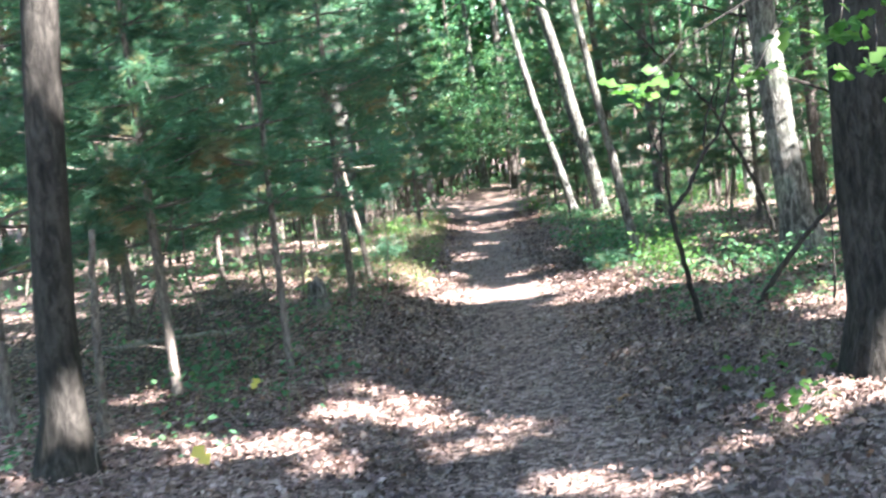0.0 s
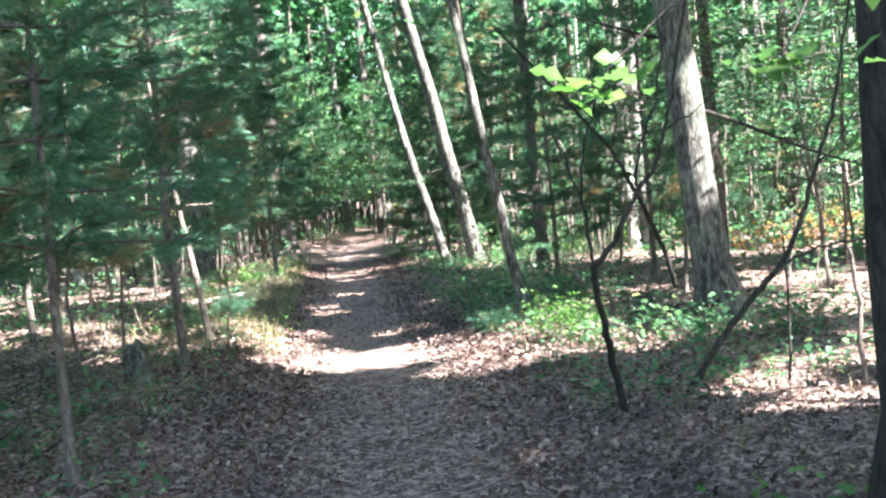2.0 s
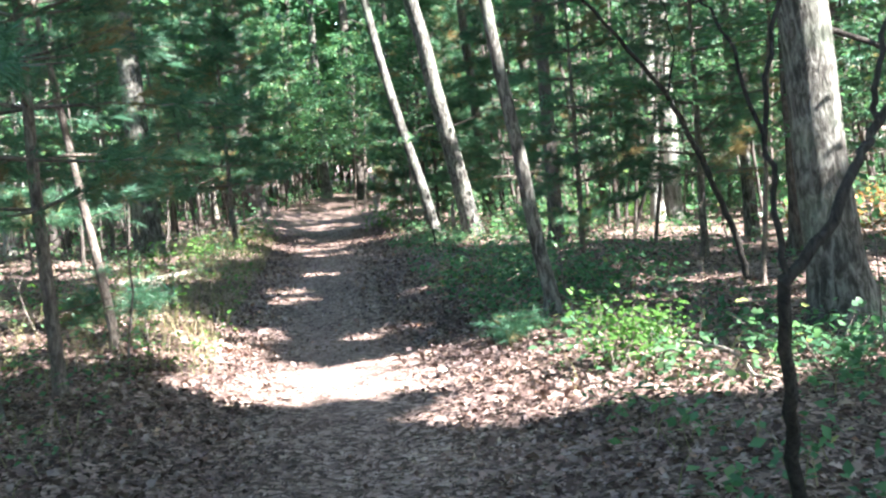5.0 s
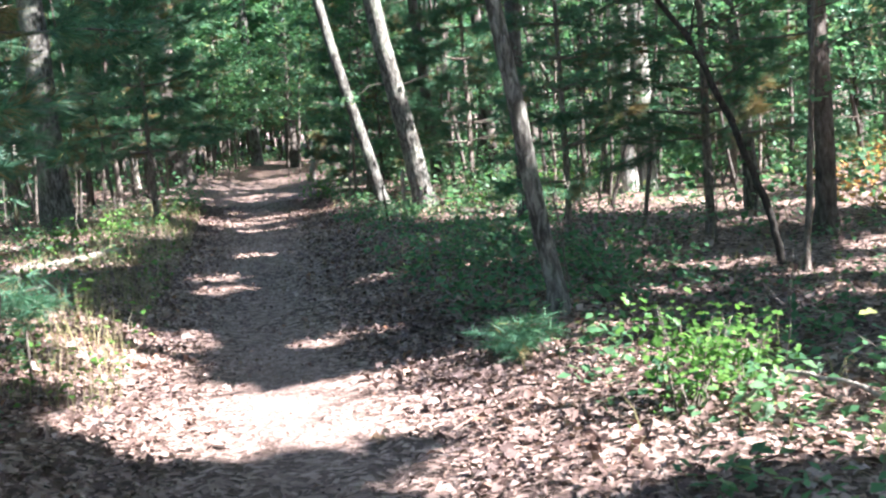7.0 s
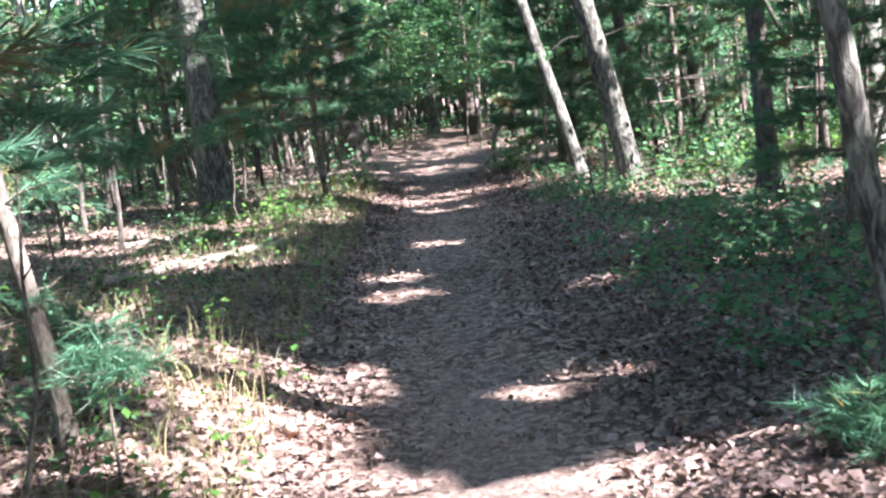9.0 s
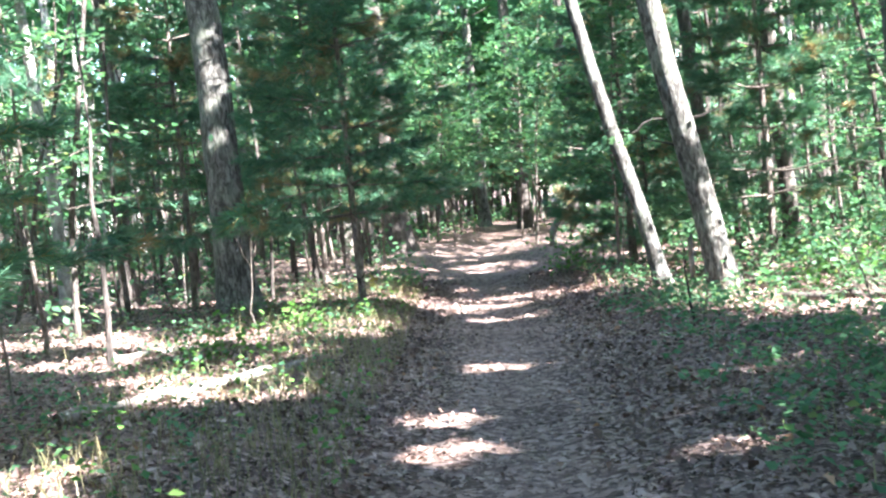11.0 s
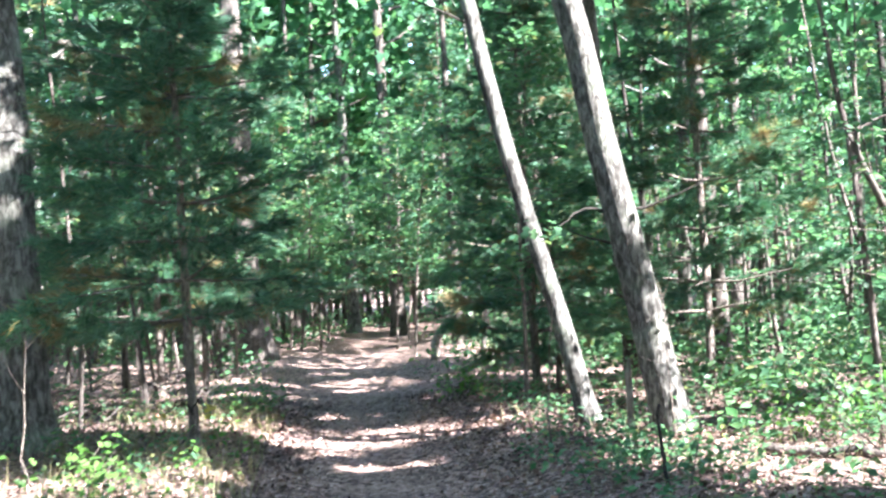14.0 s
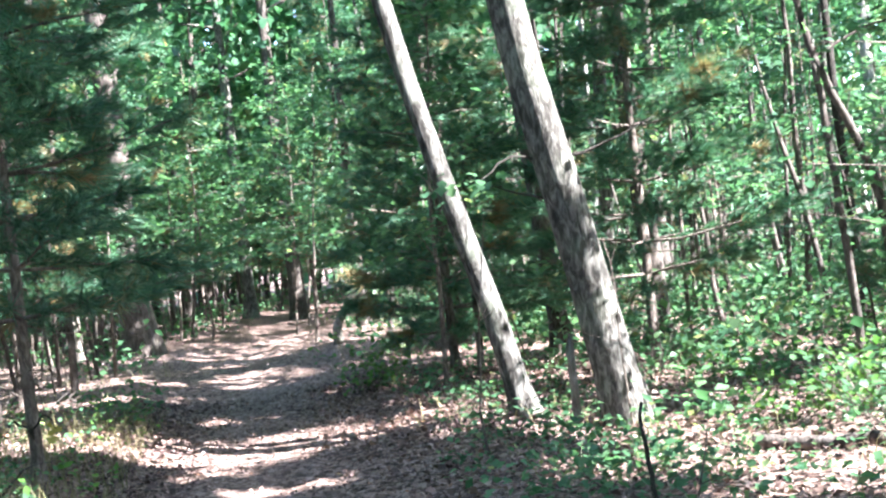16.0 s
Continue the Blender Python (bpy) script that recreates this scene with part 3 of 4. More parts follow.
def bush(x, y, rng, wide=0.5, tall=0.55, count=260, size=0.07, mat=None, label="", name="shrub", stems=9):
    """A low leafy shrub on thin stems."""
    base = thing(name, x, y, label, "shrub")
    spots = []
    for _ in range(stems):
        a = rng.uniform(0, 6.28)
        p, rr = limb(np.array([rng.normal() * 0.05, rng.normal() * 0.05, -0.03]), (math.cos(a) * wide, math.sin(a) * wide, tall * rng.uniform(0.7, 1.3)), math.hypot(wide, tall) * rng.uniform(0.7, 1.05), 0.006, rng, 6, 0)
        part("stem", mesh("stem", *tube(p, rr, 4), BARK_TWIG, True), base)
        k = count // stems
        q = rng.uniform(0.3, 1, k)
        spots.append(np.stack([np.interp(q, np.linspace(0, 1, 6), p[:, i]) for i in range(3)], -1) + rng.normal(size=(k, 3)) * np.array([0.1, 0.1, 0.06]))
    c = np.concatenate(spots)
    v, f = leaves(c, size * rng.uniform(0.6, 1.3, len(c)), rng.normal(size=(len(c), 3)) * 0.45 + np.array([0, -0.1, 1.0]), rng, LOBED, LOBED_F)
    part("foliage", mesh("foliage", v, f, mat or FRESH), base)
    return base


def rngs(k):
    return np.random.default_rng(1000 + k)


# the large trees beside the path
high_tree(-2.37, 7.15, 15, 0.13, rngs(1), BARK_NEAR, (0.095, 0), label="tall trunk close beside the path, coloured dark as in shade", crown_low=0.5)
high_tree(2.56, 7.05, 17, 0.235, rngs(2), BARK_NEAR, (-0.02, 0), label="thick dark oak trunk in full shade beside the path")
high_tree(4.4, 14.8, 18, 0.2, rngs(3), BARK_OAK, (-0.1, -0.04), label="grey furrowed oak trunk dappled with sunlight", low_limbs=((0.122, -0.15, 2.6, -0.62), (0.16, 2.9, 1.2, 0.3)))
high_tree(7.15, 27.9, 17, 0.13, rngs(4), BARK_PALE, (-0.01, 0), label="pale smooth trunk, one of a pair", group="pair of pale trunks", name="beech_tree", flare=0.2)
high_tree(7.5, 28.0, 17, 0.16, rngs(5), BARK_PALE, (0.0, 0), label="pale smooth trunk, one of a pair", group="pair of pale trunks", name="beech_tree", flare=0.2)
high_tree(3.83, 28.3, 17, 0.162, rngs(6), BARK_OAK, (-0.188, 0.0), label="big leaning oak, one flank in bright sun", sides=16, flare=0.28, low_limbs=((0.12, -0.4, 0.8, 0.2), (0.1, 2.8, 0.5, 0.3)))
high_tree(3.25, 29.1, 13, 0.1, rngs(7), BARK_SLIM, (-0.225, 0.0), (0.02, 0), label="slim grey-barked tree leaning over the path", name="birch_tree", flare=0.35, low_limbs=((0.3, 3.3, 1.4, 0.4),))
high_tree(2.66, 16.8, 9, 0.068, rngs(8), BARK_OAK, (-0.13, -0.02), (-0.02, 0), label="slender crooked trunk with a lit pale side", crown_r=2.0, leaf_n=350)
high_tree(4.36, 24.0, 13, 0.115, rngs(9), BARK_DARK, (-0.01, 0), label="straight slim dark trunk in the shade", crown_r=2.5, leaf_n=500)
high_tree(6.1, 19.5, 12, 0.10, rngs(10), BARK_DARK, (0, 0), label="straight slim dark trunk in the shade", crown_r=2.5, leaf_n=500)
high_tree(-1.97, 29.0, 17, 0.235, rngs(11), BARK_OAK, (-0.03, 0), label="thick grey trunk among ferns and dry weeds")
high_tree(-0.4, 44.0, 18, 0.3, rngs(12), BARK_DARK, (-0.03, 0), label="thick dark trunk where the path narrows")
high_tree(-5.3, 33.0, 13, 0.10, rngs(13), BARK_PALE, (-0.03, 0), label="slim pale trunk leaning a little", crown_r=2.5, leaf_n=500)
high_tree(-4.4, 33.2, 13, 0.13, rngs(14), BARK_DARK, (0, 0), label="slim dark trunk among saplings", crown_r=2.5, leaf_n=500)
high_tree(8.3, 32.5, 10, 0.06, rngs(15), BARK_BLACK, (-0.03, 0), label="thin dark trunk in leafy understory", crown_r=2.0, leaf_n=300)
high_tree(6.2, 33.6, 16, 0.135, rngs(16), BARK_DARK, (-0.03, 0), label="straight dark trunk behind a leaning oak", crown_r=2.6, leaf_n=500)
high_tree(5.2, 34.4, 16, 0.125, rngs(19), BARK_DARK, (-0.05, 0), label="straight dark trunk behind a leaning oak", crown_r=2.6, leaf_n=500)
high_tree(3.6, 55.0, 18, 0.24, rngs(17), BARK_DARK, (0, 0), label="dark trunk by the far bend of the path")
high_tree(2.3, 57.0, 16, 0.2, rngs(18), BARK_OAK, (0, 0), label="grey trunk by the far bend of the path", name="beech_tree")

# young pines
P = "young white pine with soft blue-green needles and bare lower twigs"
pine(-1.32, 9.65, 4.6, 0.035, rngs(21), 1.35, 1.1, label=P, lean=(0.03, 0), group="young pines")
pine(-2.12, 9.1, 5.0, 0.04, rngs(22), 1.45, 1.1, label=P, lean=(-0.01, 0), group="young pines")
pine(-1.14, 14.65, 6.5, 0.05, rngs(23), 1.25, 1.5, label=P, group="young pines")
pine(-1.02, 16.6, 5.0, 0.045, rngs(24), 2.5, 0.9, label="young pine leaning away from the path", lean=(-0.13, 0), group="young pines")
pine(-2.6, 11.2, 6.0, 0.05, rngs(25), 1.2, 1.6, label=P, group="young pines")
pine(-3.6, 13.8, 6.5, 0.06, rngs(26), 1.0, 1.8, label=P, group="young pines")
pine(-3.4, 18.6, 6.5, 0.05, rngs(27), 1.1, 1.6, label=P, group="young pines")
pine(-3.6, 21.5, 7.0, 0.06, rngs(28), 1.0, 1.9, label=P, group="young pines", needle=0.17, per=12, dense=1.45, thick=0.0055, clear=6.0)
pine(-0.46, 28.5, 6.5, 0.05, rngs(29), 1.15, 1.7, label=P, group="young pines", needle=0.17, per=12, dense=1.45, thick=0.0055, clear=6.0)
pine(-2.9, 30.8, 6.5, 0.05, rngs(30), 1.0, 1.8, label=P, group="young pines", needle=0.17, per=12, dense=1.45, thick=0.0055, clear=6.0)
pine(-1.5, 35.5, 7.0, 0.06, rngs(31), 1.2, 2.0, label=P, group="young pines", needle=0.17, per=12, dense=1.45, thick=0.0055, clear=6.0)
pine(-3.2, 8.6, 6.0, 0.05, rngs(32), 1.1, 1.6, label=P, group="young pines")
pine(-0.72, 16.12, 0.72, 0.012, rngs(33), 0.45, 0.22, 0.12, label="small bright pine seedling in sun", group="young pines", dead=False)
pine(-1.5, 18.4, 0.42, 0.012, rngs(46), 0.1, 0.35, 0.08, label="low bright pine seedling among dry weeds", group="young pines", dead=False)
pine(2.1, 15.8, 0.34, 0.01, rngs(34), 0.08, 0.28, 0.07, label="tiny pine seedling beside the path", group="young pines", dead=False)
pine(7.15, 30.0, 1.9, 0.035, rngs(35), 0.75, 0.6, 0.14, label="small bright pine with a pale stem", group="young pines")
pine(5.3, 31.5, 7.0, 0.06, rngs(36), 1.0, 1.8, label=P, group="young pines", needle=0.17, per=12, dense=1.45, thick=0.0055, clear=6.0)
pine(3.6, 33.5, 6.5, 0.06, rngs(37), 0.5, 1.6, label=P, group="young pines", needle=0.17, per=12, dense=1.45, thick=0.0055, clear=6.0)
pine(4.6, 37.5, 7.0, 0.06, rngs(38), 0.6, 2.0, label=P, group="young pines", needle=0.17, per=12, dense=1.45, thick=0.0055, clear=6.0)
pine(8.7, 27.3, 7.0, 0.06, rngs(39), 0.9, 1.9, label=P, group="young pines", needle=0.17, per=12, dense=1.45, thick=0.0055, clear=6.0)
pine(5.4, 20.6, 6.0, 0.05, rngs(40), 1.0, 1.6, label=P, group="young pines")
pine(3.9, 20.6, 5.0, 0.04, rngs(41), 0.7, 1.2, label=P, group="young pines")

for j, (x, y, low, reach) in enumerate(((-1.4, 46.5, 1.6, 2.3), (4.4, 48.0, 1.5, 2.3), (0.1, 52.5, 1.9, 2.5), (5.6, 54.0, 1.6, 2.4), (-1.6, 55.0, 1.4, 2.5), (2.2, 61.5, 1.5, 2.6), (-3.2, 51.0, 1.2, 2.4), (7.4, 51.5, 1.2, 2.4), (4.6, 60.0, 1.5, 2.6), (0.4, 63.5, 1.0, 2.6))):
    pine(x, y, 8.5, 0.08, rngs(470 + j), low, reach, 0.5, label="pine of the wood's understory with hanging green boughs", needle=0.26, per=7, dense=0.8, thick=0.02, group="pines of the wood", dead=False, clear=9.0, bark=BARK_DARK)

# broadleaf saplings
S = "slender broadleaf sapling with level sprays of green leaves"
k = 60
for x, y, h, low, reach in ((5.6, 27.0, 4.0, 1.0, 1.5), (7.0, 28.6, 4.5, 0.9, 1.6), (8.3, 29.8, 4.5, 0.8, 1.7), (9.8, 30.4, 5.0, 0.8, 1.8), (6.3, 33.0, 5.0, 0.9, 1.8),
                            (8.0, 35.5, 5.5, 0.9, 2.0), (10.8, 34.0, 5.5, 0.8, 2.0), (3.0, 31.2, 4.2, 1.0, 1.3), (4.9, 17.6, 4.5, 1.6, 1.5), (6.2, 16.2, 4.5, 1.3, 1.6),
                            (7.4, 18.4, 5.0, 1.2, 1.7), (8.8, 21.0, 5.0, 1.3, 1.8), (6.8, 22.6, 5.0, 1.2, 1.7), (5.3, 22.3, 4.5, 1.4, 1.4), (8.5, 26.0, 5.0, 1.0, 1.8),
                            (5.4, 12.4, 4.5, 1.6, 1.5), (7.2, 14.0, 5.0, 1.4, 1.7), (-4.6, 17.0, 5.0, 1.0, 1.6), (-5.4, 24.0, 5.0, 1.0, 1.8), (-3.6, 26.5, 4.5, 1.2, 1.5),
                            (-6.5, 29.0, 5.5, 1.0, 1.8), (-4.8, 11.0, 5.0, 1.0, 1.7), (-5.8, 14.0, 5.0, 0.9, 1.8), (-3.4, 36.5, 5.5, 1.2, 1.9), (-0.6, 39.0, 5.5, 1.5, 1.7),
                            (2.8, 46.5, 5.5, 1.6, 2.2), (3.4, 50.0, 6.0, 2.0, 2.6), (0.6, 51.0, 6.5, 1.9, 2.4), (5.5, 52.5, 6.0, 1.4, 2.4), (1.8, 60.0, 7.0, 1.2, 2.6), (4.0, 62.5, 7.0, 0.8, 2.6), (0.0, 58.0, 7.0, 0.9, 2.6), (3.0, 66.0, 8.0, 0.6, 3.0), (6.0, 66.0, 8.0, 0.6, 3.0), (2.8, 42.0, 5.5, 1.3, 1.8), (4.5, 44.0, 6.0, 1.2, 1.9), (1.0, 47.0, 6.5, 2.4, 1.9), (-2.5, 45.0, 6.0, 1.4, 2.0)):
    k += 1
    g = rngs(k)
    spray_tree(x, y, h, 0.03, g, low, reach, 20, 0.09 + 0.0018 * max(y - 20, 0), S, lean=(g.normal() * 0.05, g.normal() * 0.03), group="understory saplings", per=95)

# fresh green shrubs
bush(2.38, 13.95, rngs(100), 0.18, 0.52, 380, 0.045, FRESH, "bright green leafy shrub in sun beside the path")
bush(2.74, 14.05, rngs(101), 0.18, 0.4, 300, 0.045, FRESH, "bright green leafy shrub in sun beside the path")
for j, (x, y, w, t, n, m, label) in enumerate((
        (3.6, 13.4, 0.5, 0.4, 200, MAPLE, "low green shrub at the foot of an oak"), (4.6, 13.0, 0.5, 0.4, 200, MAPLE, "low green shrub at the foot of an oak"),
        (3.5, 18.0, 0.7, 0.5, 300, MAPLE, "dark green shrub in shade"), (2.8, 19.9, 0.6, 0.4, 260, MAPLE, "dark green shrub in shade"), (3.4, 21.5, 0.7, 0.45, 300, MAPLE, "dark green shrub in shade"),
        (2.7, 25.5, 0.5, 0.3, 160, MAPLE, "low green shrub on the bank"), (4.6, 27.2, 0.4, 0.35, 160, FRESH, "sunlit green shrub at the foot of a leaning oak"),
        (6.0, 28.2, 0.6, 0.5, 260, FRESH, "sunlit green shrub among leaf litter"), (7.2, 29.6, 0.7, 0.5, 280, FRESH, "sunlit green shrub among leaf litter"), (2.35, 32.5, 0.5, 0.6, 240, FRESH, "yellow-green shrub at the edge of the path"),
        (-0.1, 32.0, 0.4, 0.35, 160, MAPLE, "small green shrub at the edge of the path"), (1.75, 6.25, 0.2, 0.2, 30, FRESH, "small green seedling in leaf litter"), (1.86, 7.4, 0.2, 0.22, 34, FRESH, "small green seedling in leaf litter"), (2.42, 7.15, 0.25, 0.18, 40, FRESH, "small green seedling in leaf litter"),
        (-2.1, 9.8, 0.4, 0.3, 90, MAPLE, "small green shrub under pines"), (-1.8, 12.4, 0.35, 0.25, 90, MAPLE, "small green shrub beside a stump"), (-1.0, 26.0, 0.35, 0.35, 120, FRESH, "yellow-green weed on the bank"),
        (-1.6, 24.8, 0.35, 0.4, 120, FRESH, "yellow-green weed on the bank"), (8.6, 22.5, 1.0, 0.5, 300, RUSSET, "russet autumn fern patch"), (7.4, 20.5, 0.8, 0.45, 260, RUSSET, "russet autumn fern patch"), (10.2, 24.5, 1.0, 0.5, 300, RUSSET, "russet autumn fern patch"), (11.4, 26.6, 1.1, 0.5, 300, RUSSET, "russet autumn fern patch"), (12.4, 28.2, 1.1, 0.5, 300, RUSSET, "russet autumn fern patch"), (-1.75, 8.7, 0.35, 0.3, 80, MAPLE, "small green shrub under pines"))):
    bush(x, y, rngs(110 + j), w, t, n, 0.075, m, label)
for j, (x, y) in enumerate(((5.2, 26.9), (5.7, 27.7), (6.5, 29.2), (7.4, 28.6), (8.2, 30.2), (6.9, 30.6), (5.6, 29.9), (4.7, 26.2), (9.0, 29.0), (7.9, 32.0), (4.9, 30.6), (6.2, 32.0))):
    g = rngs(150 + j)
    bush(x, y, g, g.uniform(0.4, 0.75), g.uniform(0.35, 0.8), 150, 0.07, MAPLE if j % 3 else FRESH, "yellow-green shrub in dappled light among leaf litter")


# ---- dark sapling and leaning stem beside the path ----
def bent(name, x, y, stems, label, category, bark, leaf=None):
    """A bare crooked sapling: each stem a smooth line from its points, root first."""
    g = rngs(int(x * 10 + y * 100) % 900 + 200)
    base = thing(name, x, y, label, category)
    for nm, r0, r1, pts in stems:
        pts = np.array(pts, float)
        s = np.linspace(0, len(pts) - 1, 4 * len(pts))
        p = np.stack([np.interp(s, np.arange(len(pts)), pts[:, i]) for i in range(3)], -1)
        p[1:-1] = (p[:-2] + 2 * p[1:-1] + p[2:]) / 4
        p += g.normal(size=p.shape) * 0.006
        part(nm, mesh(nm, *tube(p, np.linspace(r0, r1, len(p)), 8, 0.04, 0, g), bark, True), base)
    return base


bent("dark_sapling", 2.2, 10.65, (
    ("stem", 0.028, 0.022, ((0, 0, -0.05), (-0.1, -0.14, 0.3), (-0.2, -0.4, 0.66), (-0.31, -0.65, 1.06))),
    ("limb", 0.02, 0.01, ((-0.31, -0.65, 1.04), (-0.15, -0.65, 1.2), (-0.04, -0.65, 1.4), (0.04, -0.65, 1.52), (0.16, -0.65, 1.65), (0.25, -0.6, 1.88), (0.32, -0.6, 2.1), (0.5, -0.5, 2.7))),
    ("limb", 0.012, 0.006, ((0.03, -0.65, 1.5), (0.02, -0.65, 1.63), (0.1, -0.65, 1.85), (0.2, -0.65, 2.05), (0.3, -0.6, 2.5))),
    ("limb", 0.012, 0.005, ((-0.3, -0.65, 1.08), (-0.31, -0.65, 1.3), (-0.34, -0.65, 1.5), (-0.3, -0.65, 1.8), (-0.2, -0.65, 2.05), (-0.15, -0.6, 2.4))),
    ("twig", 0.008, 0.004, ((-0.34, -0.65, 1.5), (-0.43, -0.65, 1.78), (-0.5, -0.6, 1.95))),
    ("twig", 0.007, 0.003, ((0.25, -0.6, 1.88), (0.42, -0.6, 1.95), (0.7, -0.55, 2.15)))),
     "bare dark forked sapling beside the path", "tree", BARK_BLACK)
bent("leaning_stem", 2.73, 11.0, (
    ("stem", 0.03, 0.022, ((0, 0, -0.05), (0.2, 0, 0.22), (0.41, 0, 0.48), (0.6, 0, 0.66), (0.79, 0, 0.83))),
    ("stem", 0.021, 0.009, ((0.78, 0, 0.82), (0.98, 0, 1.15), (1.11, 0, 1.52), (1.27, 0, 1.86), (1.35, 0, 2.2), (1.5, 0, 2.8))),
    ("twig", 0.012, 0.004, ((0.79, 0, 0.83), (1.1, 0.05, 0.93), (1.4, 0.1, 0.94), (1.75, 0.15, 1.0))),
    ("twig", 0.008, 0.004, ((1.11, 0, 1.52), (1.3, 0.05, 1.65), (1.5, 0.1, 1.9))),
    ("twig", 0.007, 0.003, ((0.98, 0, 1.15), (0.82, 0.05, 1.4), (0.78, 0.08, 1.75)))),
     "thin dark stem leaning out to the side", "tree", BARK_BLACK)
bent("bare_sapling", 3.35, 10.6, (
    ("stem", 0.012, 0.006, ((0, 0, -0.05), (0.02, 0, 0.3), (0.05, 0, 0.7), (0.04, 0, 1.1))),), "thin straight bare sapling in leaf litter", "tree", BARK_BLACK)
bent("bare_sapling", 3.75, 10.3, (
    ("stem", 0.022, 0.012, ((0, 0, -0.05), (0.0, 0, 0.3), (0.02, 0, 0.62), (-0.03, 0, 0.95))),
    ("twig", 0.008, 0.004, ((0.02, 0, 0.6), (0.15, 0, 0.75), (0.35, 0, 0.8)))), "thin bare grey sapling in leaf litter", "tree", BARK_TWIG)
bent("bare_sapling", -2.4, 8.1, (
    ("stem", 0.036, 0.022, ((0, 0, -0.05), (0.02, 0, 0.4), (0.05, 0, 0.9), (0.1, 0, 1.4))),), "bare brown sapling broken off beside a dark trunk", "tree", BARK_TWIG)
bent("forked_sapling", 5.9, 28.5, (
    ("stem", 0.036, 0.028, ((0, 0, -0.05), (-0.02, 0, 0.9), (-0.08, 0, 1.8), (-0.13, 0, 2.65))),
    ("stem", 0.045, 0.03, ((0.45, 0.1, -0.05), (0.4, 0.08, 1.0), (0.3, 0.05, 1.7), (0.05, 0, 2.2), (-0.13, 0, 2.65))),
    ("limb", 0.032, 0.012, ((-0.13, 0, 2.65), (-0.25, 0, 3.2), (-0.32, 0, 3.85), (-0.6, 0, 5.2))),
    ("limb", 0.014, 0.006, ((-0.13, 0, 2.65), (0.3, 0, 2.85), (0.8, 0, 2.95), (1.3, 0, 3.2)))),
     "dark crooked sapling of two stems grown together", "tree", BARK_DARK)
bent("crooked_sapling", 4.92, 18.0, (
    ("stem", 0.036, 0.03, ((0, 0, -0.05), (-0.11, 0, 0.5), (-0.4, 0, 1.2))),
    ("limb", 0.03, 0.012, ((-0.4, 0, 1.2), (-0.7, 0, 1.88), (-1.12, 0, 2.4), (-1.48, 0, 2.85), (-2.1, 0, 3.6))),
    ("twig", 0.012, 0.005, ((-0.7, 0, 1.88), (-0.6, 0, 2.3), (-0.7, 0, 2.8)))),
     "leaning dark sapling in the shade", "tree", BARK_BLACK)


def hanging_branch(start, tip, n, wide, size, mat, label):
    """A thin branch from a trunk to a tip that carries a cluster of leaves."""
    g = rngs(int(abs(tip[0]) * 131 + tip[1] * 17))
    base = new("leafy_branch")
    base.location = start
    tagged(base, label, "branch")
    a = np.array(tip) - np.array(start)
    q = np.linspace(0, 1, 9)[:, None]
    p = a * q + np.array([0, 0, 0.12]) * np.sin(q * np.pi) + np.cumsum(g.normal(size=(9, 3)) * 0.012, axis=0) * (q > 0)
    part("twig", mesh("twig", *tube(p, np.linspace(0.011, 0.003, 9), 5), BARK_BLACK, True), base)
    c = p[-1] + g.normal(size=(n, 3)) * np.array([wide, wide, wide * 0.45])
    v, f = leaves(c, size * g.uniform(0.6, 1.2, n), g.normal(size=(n, 3)) * 0.45 + np.array([0, -0.3, 1]), g, LOBED, LOBED_F)
    part("foliage", mesh("foliage", v, f, mat), base)


OAKY = "sunlit green oak leaves hanging from a thin branch"
def needle_branch(start, tip, n, label):
    """A thin low pine branch that ends in long bright needle tufts."""
    g = rngs(int(abs(tip[0]) * 211 + tip[2] * 97))
    base = new("pine_branch")
    base.location = start
    tagged(base, label, "branch")
    a = np.array(tip) - np.array(start)
    q = np.linspace(0, 1, 9)[:, None]
    p = a * q + np.array([0, 0, 0.05]) * np.sin(q * np.pi) + np.cumsum(g.normal(size=(9, 3)) * 0.008, axis=0) * (q > 0)
    part("twig", mesh("twig", *tube(p, np.linspace(0.009, 0.003, 9), 5), BARK_TWIG, True), base)
    spot = p[g.integers(5, 9, n)] + g.normal(size=(n, 3)) * np.array([0.07, 0.05, 0.03])
    way = a / np.linalg.norm(a) + g.normal(size=(n, 3)) * 0.6
    part("needles", mesh("needles", *tufts(spot, way, 0.13, g, 26, 0.0022), PINE), base)


SPRIG = "low pine branch with long bright needles in sun"
needle_branch((-1.16, 16.6, 1.0), (-0.8, 16.5, 1.05), 7, SPRIG)
needle_branch((-1.16, 16.6, 0.95), (-1.2, 17.2, 1.02), 9, SPRIG)
needle_branch((-1.1, 16.6, 0.55), (-0.97, 16.62, 0.48), 7, SPRIG)
needle_branch((-3.4, 18.7, 2.05), (-1.45, 20.0, 1.95), 26, SPRIG)
needle_branch((-3.4, 18.7, 1.3), (-2.0, 20.0, 0.95), 22, SPRIG)
hanging_branch((2.45, 6.95, 2.3), (1.2, 6.75, 1.74), 20, 0.08, 0.1, FRESH, OAKY)
hanging_branch((2.45, 6.95, 2.2), (1.72, 6.4, 1.72), 14, 0.09, 0.1, FRESH, OAKY)
hanging_branch((2.5, 6.9, 2.1), (1.85, 5.4, 1.84), 34, 0.13, 0.1, FRESH, "green oak leaves hanging before a dark trunk")
hanging_branch((2.5, 6.9, 2.0), (2.2, 6.1, 1.66), 34, 0.13, 0.1, FRESH, "green oak leaves hanging before a dark trunk")
